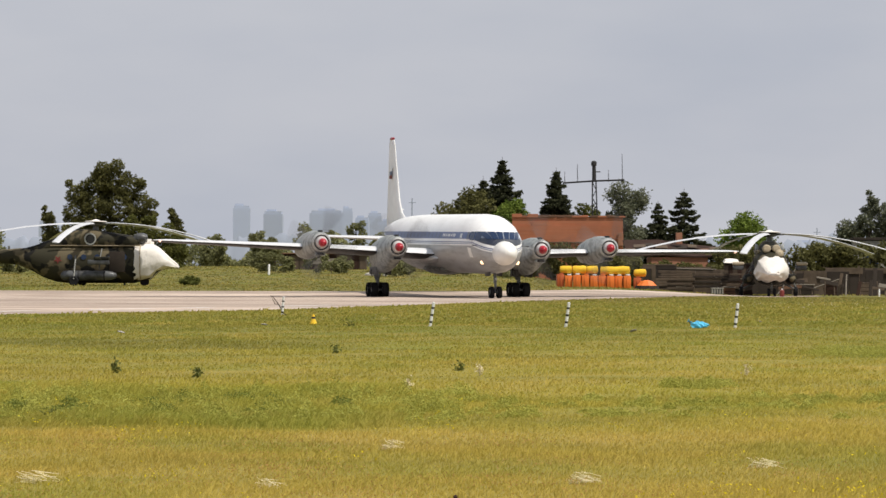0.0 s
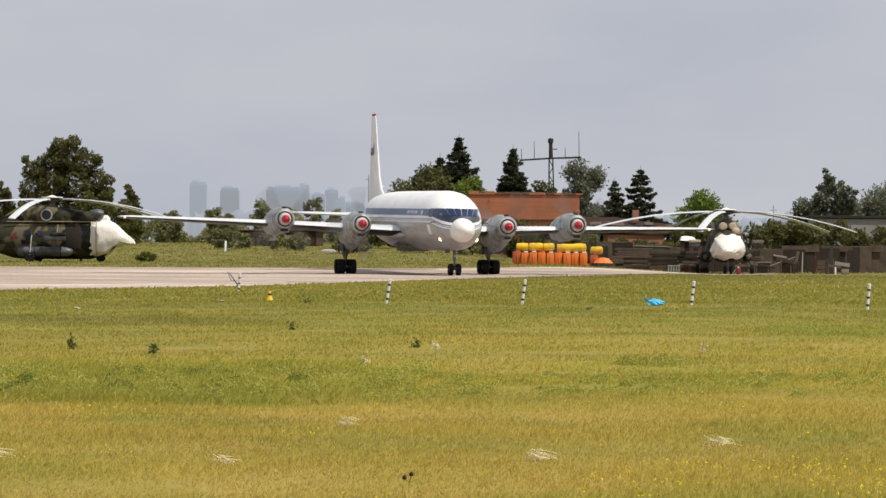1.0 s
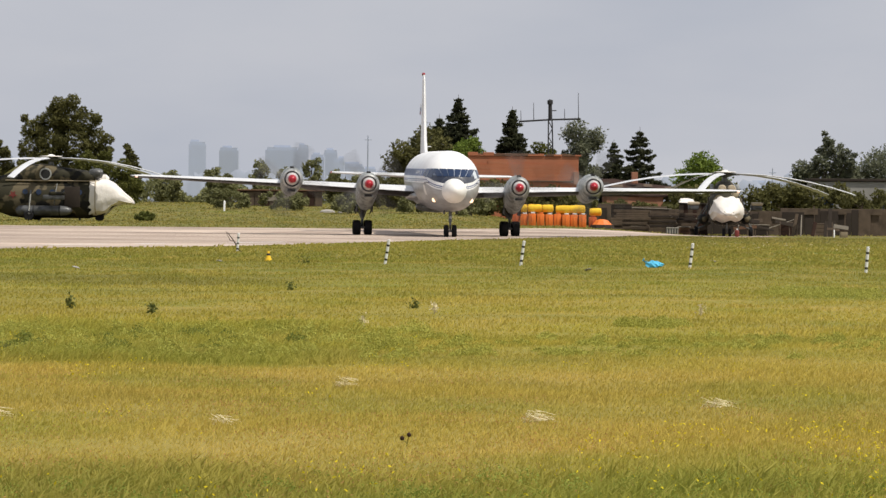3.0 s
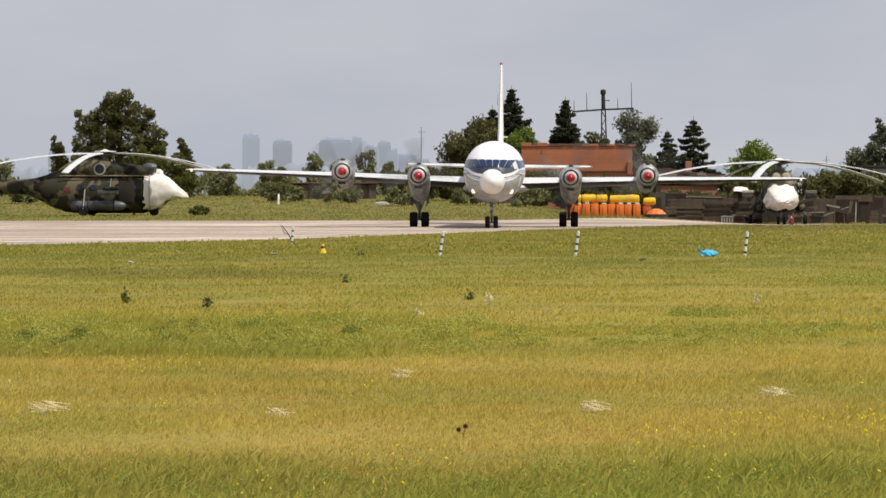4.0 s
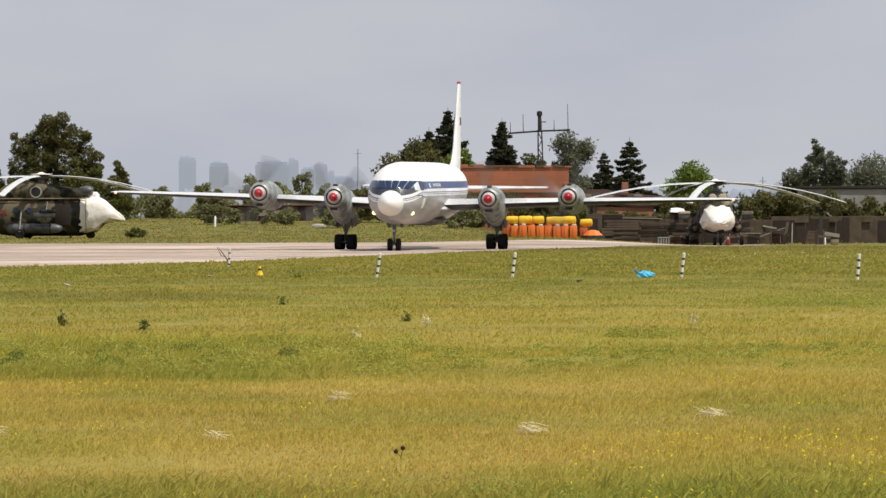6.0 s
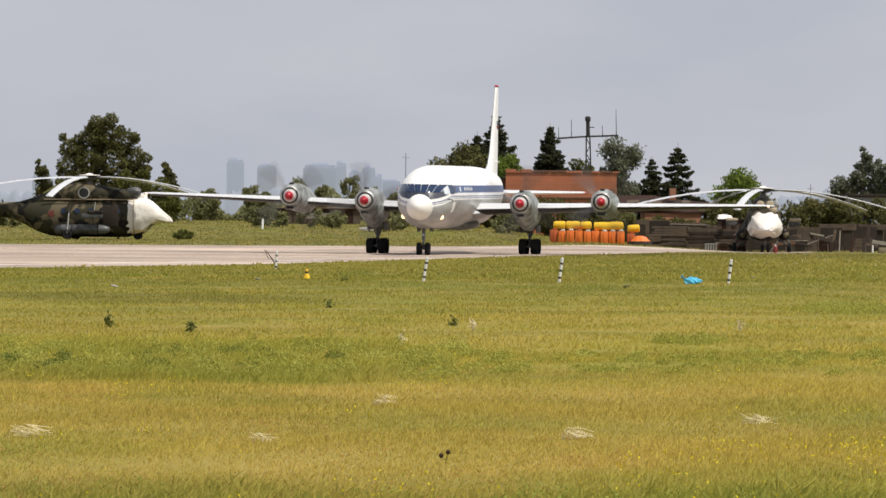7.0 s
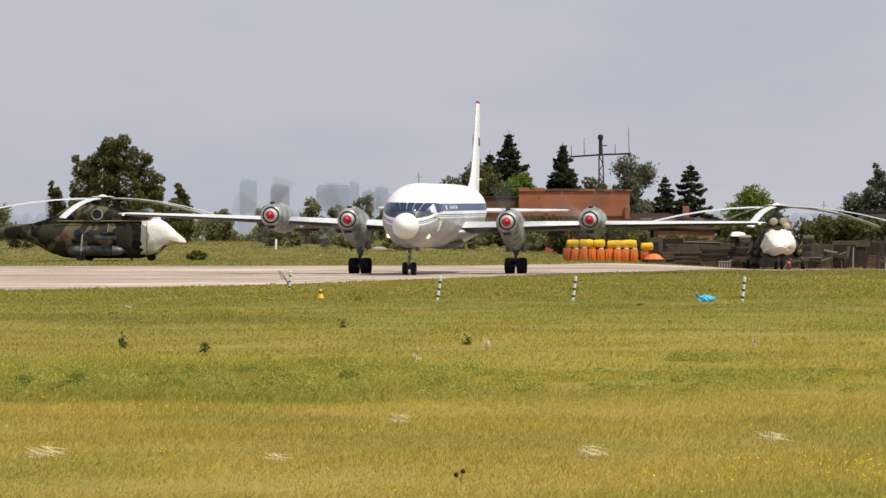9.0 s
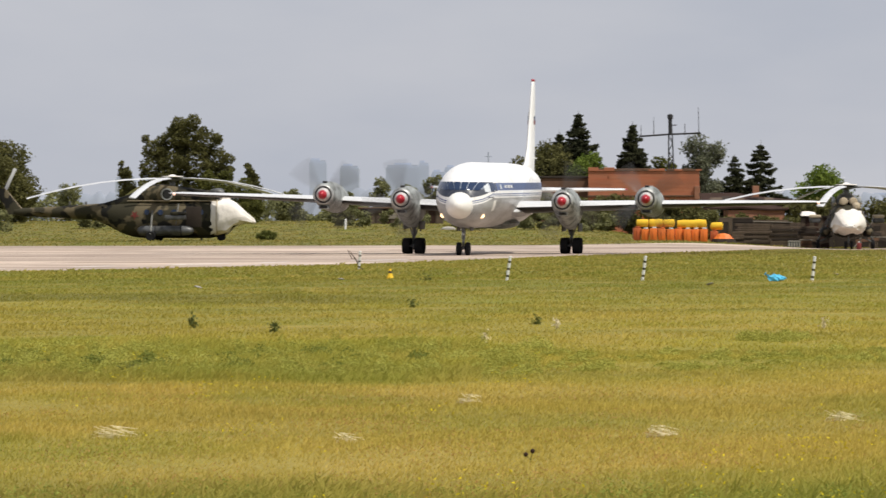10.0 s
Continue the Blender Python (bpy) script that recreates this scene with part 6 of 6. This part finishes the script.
    part("jack_stand", tube([(0.9, -2.0, 0.0), (0.9, -2.0, 0.75)], [0.09, 0.05], 7), M["hub"], root)
    # canvas over the nose: a loose shell with folds and a hanging hem
    rng = random.Random(int(turn))
    rings = []
    for y, rx, rz, z in ((-6.1, 0.22, 0.10, 1.34), (-5.9, 0.48, 0.24, 1.42), (-5.4, 0.80, 0.50, 1.62), (-5.0, 0.98, 0.74, 1.74), (-4.6, 1.10, 0.98, 1.82), (-4.1, 1.2, 1.18, 1.83), (-3.4, 1.24, 1.24, 1.82), (-2.95, 1.25, 1.25, 1.82)):
        ring = []
        z += lift
        rz, rx, z = rz * (1 - 0.72 * lift), rx * (1 - 0.12 * lift), z - 0.30 * lift
        for i, (px, py, pz) in enumerate(hoop(y, rx, rz, 0, z, 26, 0.72)):
            w = 1 + rng.uniform(-0.045, 0.055) * (0.45 if lift else 1.0) + (0.045 * math.sin(2.3 * i + 1.1) if lift else 0.0)
            slack = 1.0 - 0.17 * (pz - z) * (lift > 0)
            # ahead of the hem the canvas ends higher and leaves the belly bare
            if pz < z and y < -4.3 and not lift:
                pz = z + (pz - z) * (0.5 if y < -4.9 else 0.62)
            ring.append((px * w * slack, py + rng.uniform(-0.08, 0.08), z + (pz - z) * w - (rng.uniform(0, 0.2) if pz < z - 0.3 else 0)))
        rings.append(ring)
    cov = part("nose_cover", loft(rings), M["canvas"], root, "pale canvas cover tied over the nose")
    part("cover_rope", loft([hoop(-3.46, 1.34, 1.33, 0, 1.74 + lift, 26, 0.72), hoop(-3.38, 1.34, 1.34, 0, 1.74 + lift, 26, 0.72)], cap=False), M["sand"], cov)
    # rotor: mast, hub, five drooping blades
    part("rotor_mast", lathe([(3.7, 0.30), (4.1, 0.22), (4.5, 0.16)], 12, "z"), M["hub"], root)
    head = part("rotor_hub", lathe([(4.35, 0.3), (4.42, 0.55), (4.52, 0.6), (4.6, 0.35), (4.72, 0.18), (4.76, 0.05)], 16, "z"), M["hub"], root)
    part("hub_cap", lathe([(4.66, 0.70), (4.69, 0.80), (4.735, 0.78), (4.76, 0.30), (4.84, 0.17), (4.87, 0.04)], 14, "z"), M["canvas"], root, "pale dust cover on the rotor hub")
    rings = []
    for r in (0.6, 0.9, 1.3, 2.0, 3.5, 5.2, 7.0, 8.8, 10.2, 10.6):
        drop = -0.0165 * max(0, r - 1.0) ** 1.98
        c = 0.12 if r < 1.2 else 0.52
        t = 0.06 if r < 1.2 else 0.035
        ring = []
        for u, h in ((-0.45, 0.0), (-0.3, 1.0), (0.1, 0.8), (0.55, 0.0), (0.1, -0.6), (-0.3, -0.7)):
            ring.append((r, u * c, drop + h * t * 1.5 - u * c * 0.13))
        rings.append(ring)
    me = to_mesh("rotor_blade", loft(rings), M["rotor"])
    for k in range(5):
        part("rotor_blade", me, None, root, m=pose(0, 0, 4.55, 0, 0, turn + 72 * k))
        part("blade_grip", tube([(0.3, 0, 0), (1.2, 0, 0.0)], [0.11, 0.08], 8), M["hub"], root, m=pose(0, 0, 4.55, 0, 0, turn + 72 * k))
    return root


def star_geo(r):
    V = []
    for z in (0.0, 0.02):
        for i in range(10):
            q = r if i % 2 == 0 else r * 0.4
            V.append((q * math.cos(math.tau * i / 10 + math.pi), q * math.sin(math.tau * i / 10 + math.pi), z))
    return V, [tuple(range(9, -1, -1)), tuple(range(10, 20))] + [(i, (i + 1) % 10, 10 + (i + 1) % 10, 10 + i) for i in range(10)]


def helicopters():
    x, y = -27.3, 330
    helicopter("helicopter", pose(x, y, low(x, y), 0, 0, 86), "camouflaged transport helicopter parked side-on, canvas over its nose", 29, False, 0.0)
    x, y = 21.95, 331
    helicopter("helicopter", pose(x, y, low(x, y), 0, 0, -1), "camouflaged helicopter parked nose-on with covered nose and intakes", 41, True, 0.38)


# ---- build ----
ground()
taxiway()
town()
plane, props, wheels = airliner()
helicopters()
brick_house()
sheds()
mast()
store()
trees()
meadow_things()
meadow()


def motions():
    walk(plane, [(t, pose(x, y, 0, 0, 0, -yaw)) for t, x, y, yaw in TAXI])
    # propellers, turning fast: a row for every frame
    steps = range(0, int(10 * FPS) + 1)
    for k, (hub, (x, y, z, inner)) in enumerate(zip(props, ENGINES)):
        base = AIRFRAME @ pose(x, y + HUB_BACK, z)
        walk(hub, [(i / FPS, base @ pose(0, 0, 0, 0, (88 * i + 31 * k) % 360, 0)) for i in steps])
    # wheels roll with the way that the plane has gone
    ts = [0.2 * i for i in range(51)]
    times = [r[0] for r in TAXI]
    px, py = [np.interp(ts, times, [r[c] for r in TAXI]) for c in (1, 2)]
    gone = np.concatenate([[0], np.cumsum(np.hypot(np.diff(px), np.diff(py)))])
    for ob, at, r in wheels:
        walk(ob, [(t, pose(*at) @ pose(0, 0, 0, math.degrees(g / r), 0, 0)) for t, g in zip(ts, gone)])


motions()
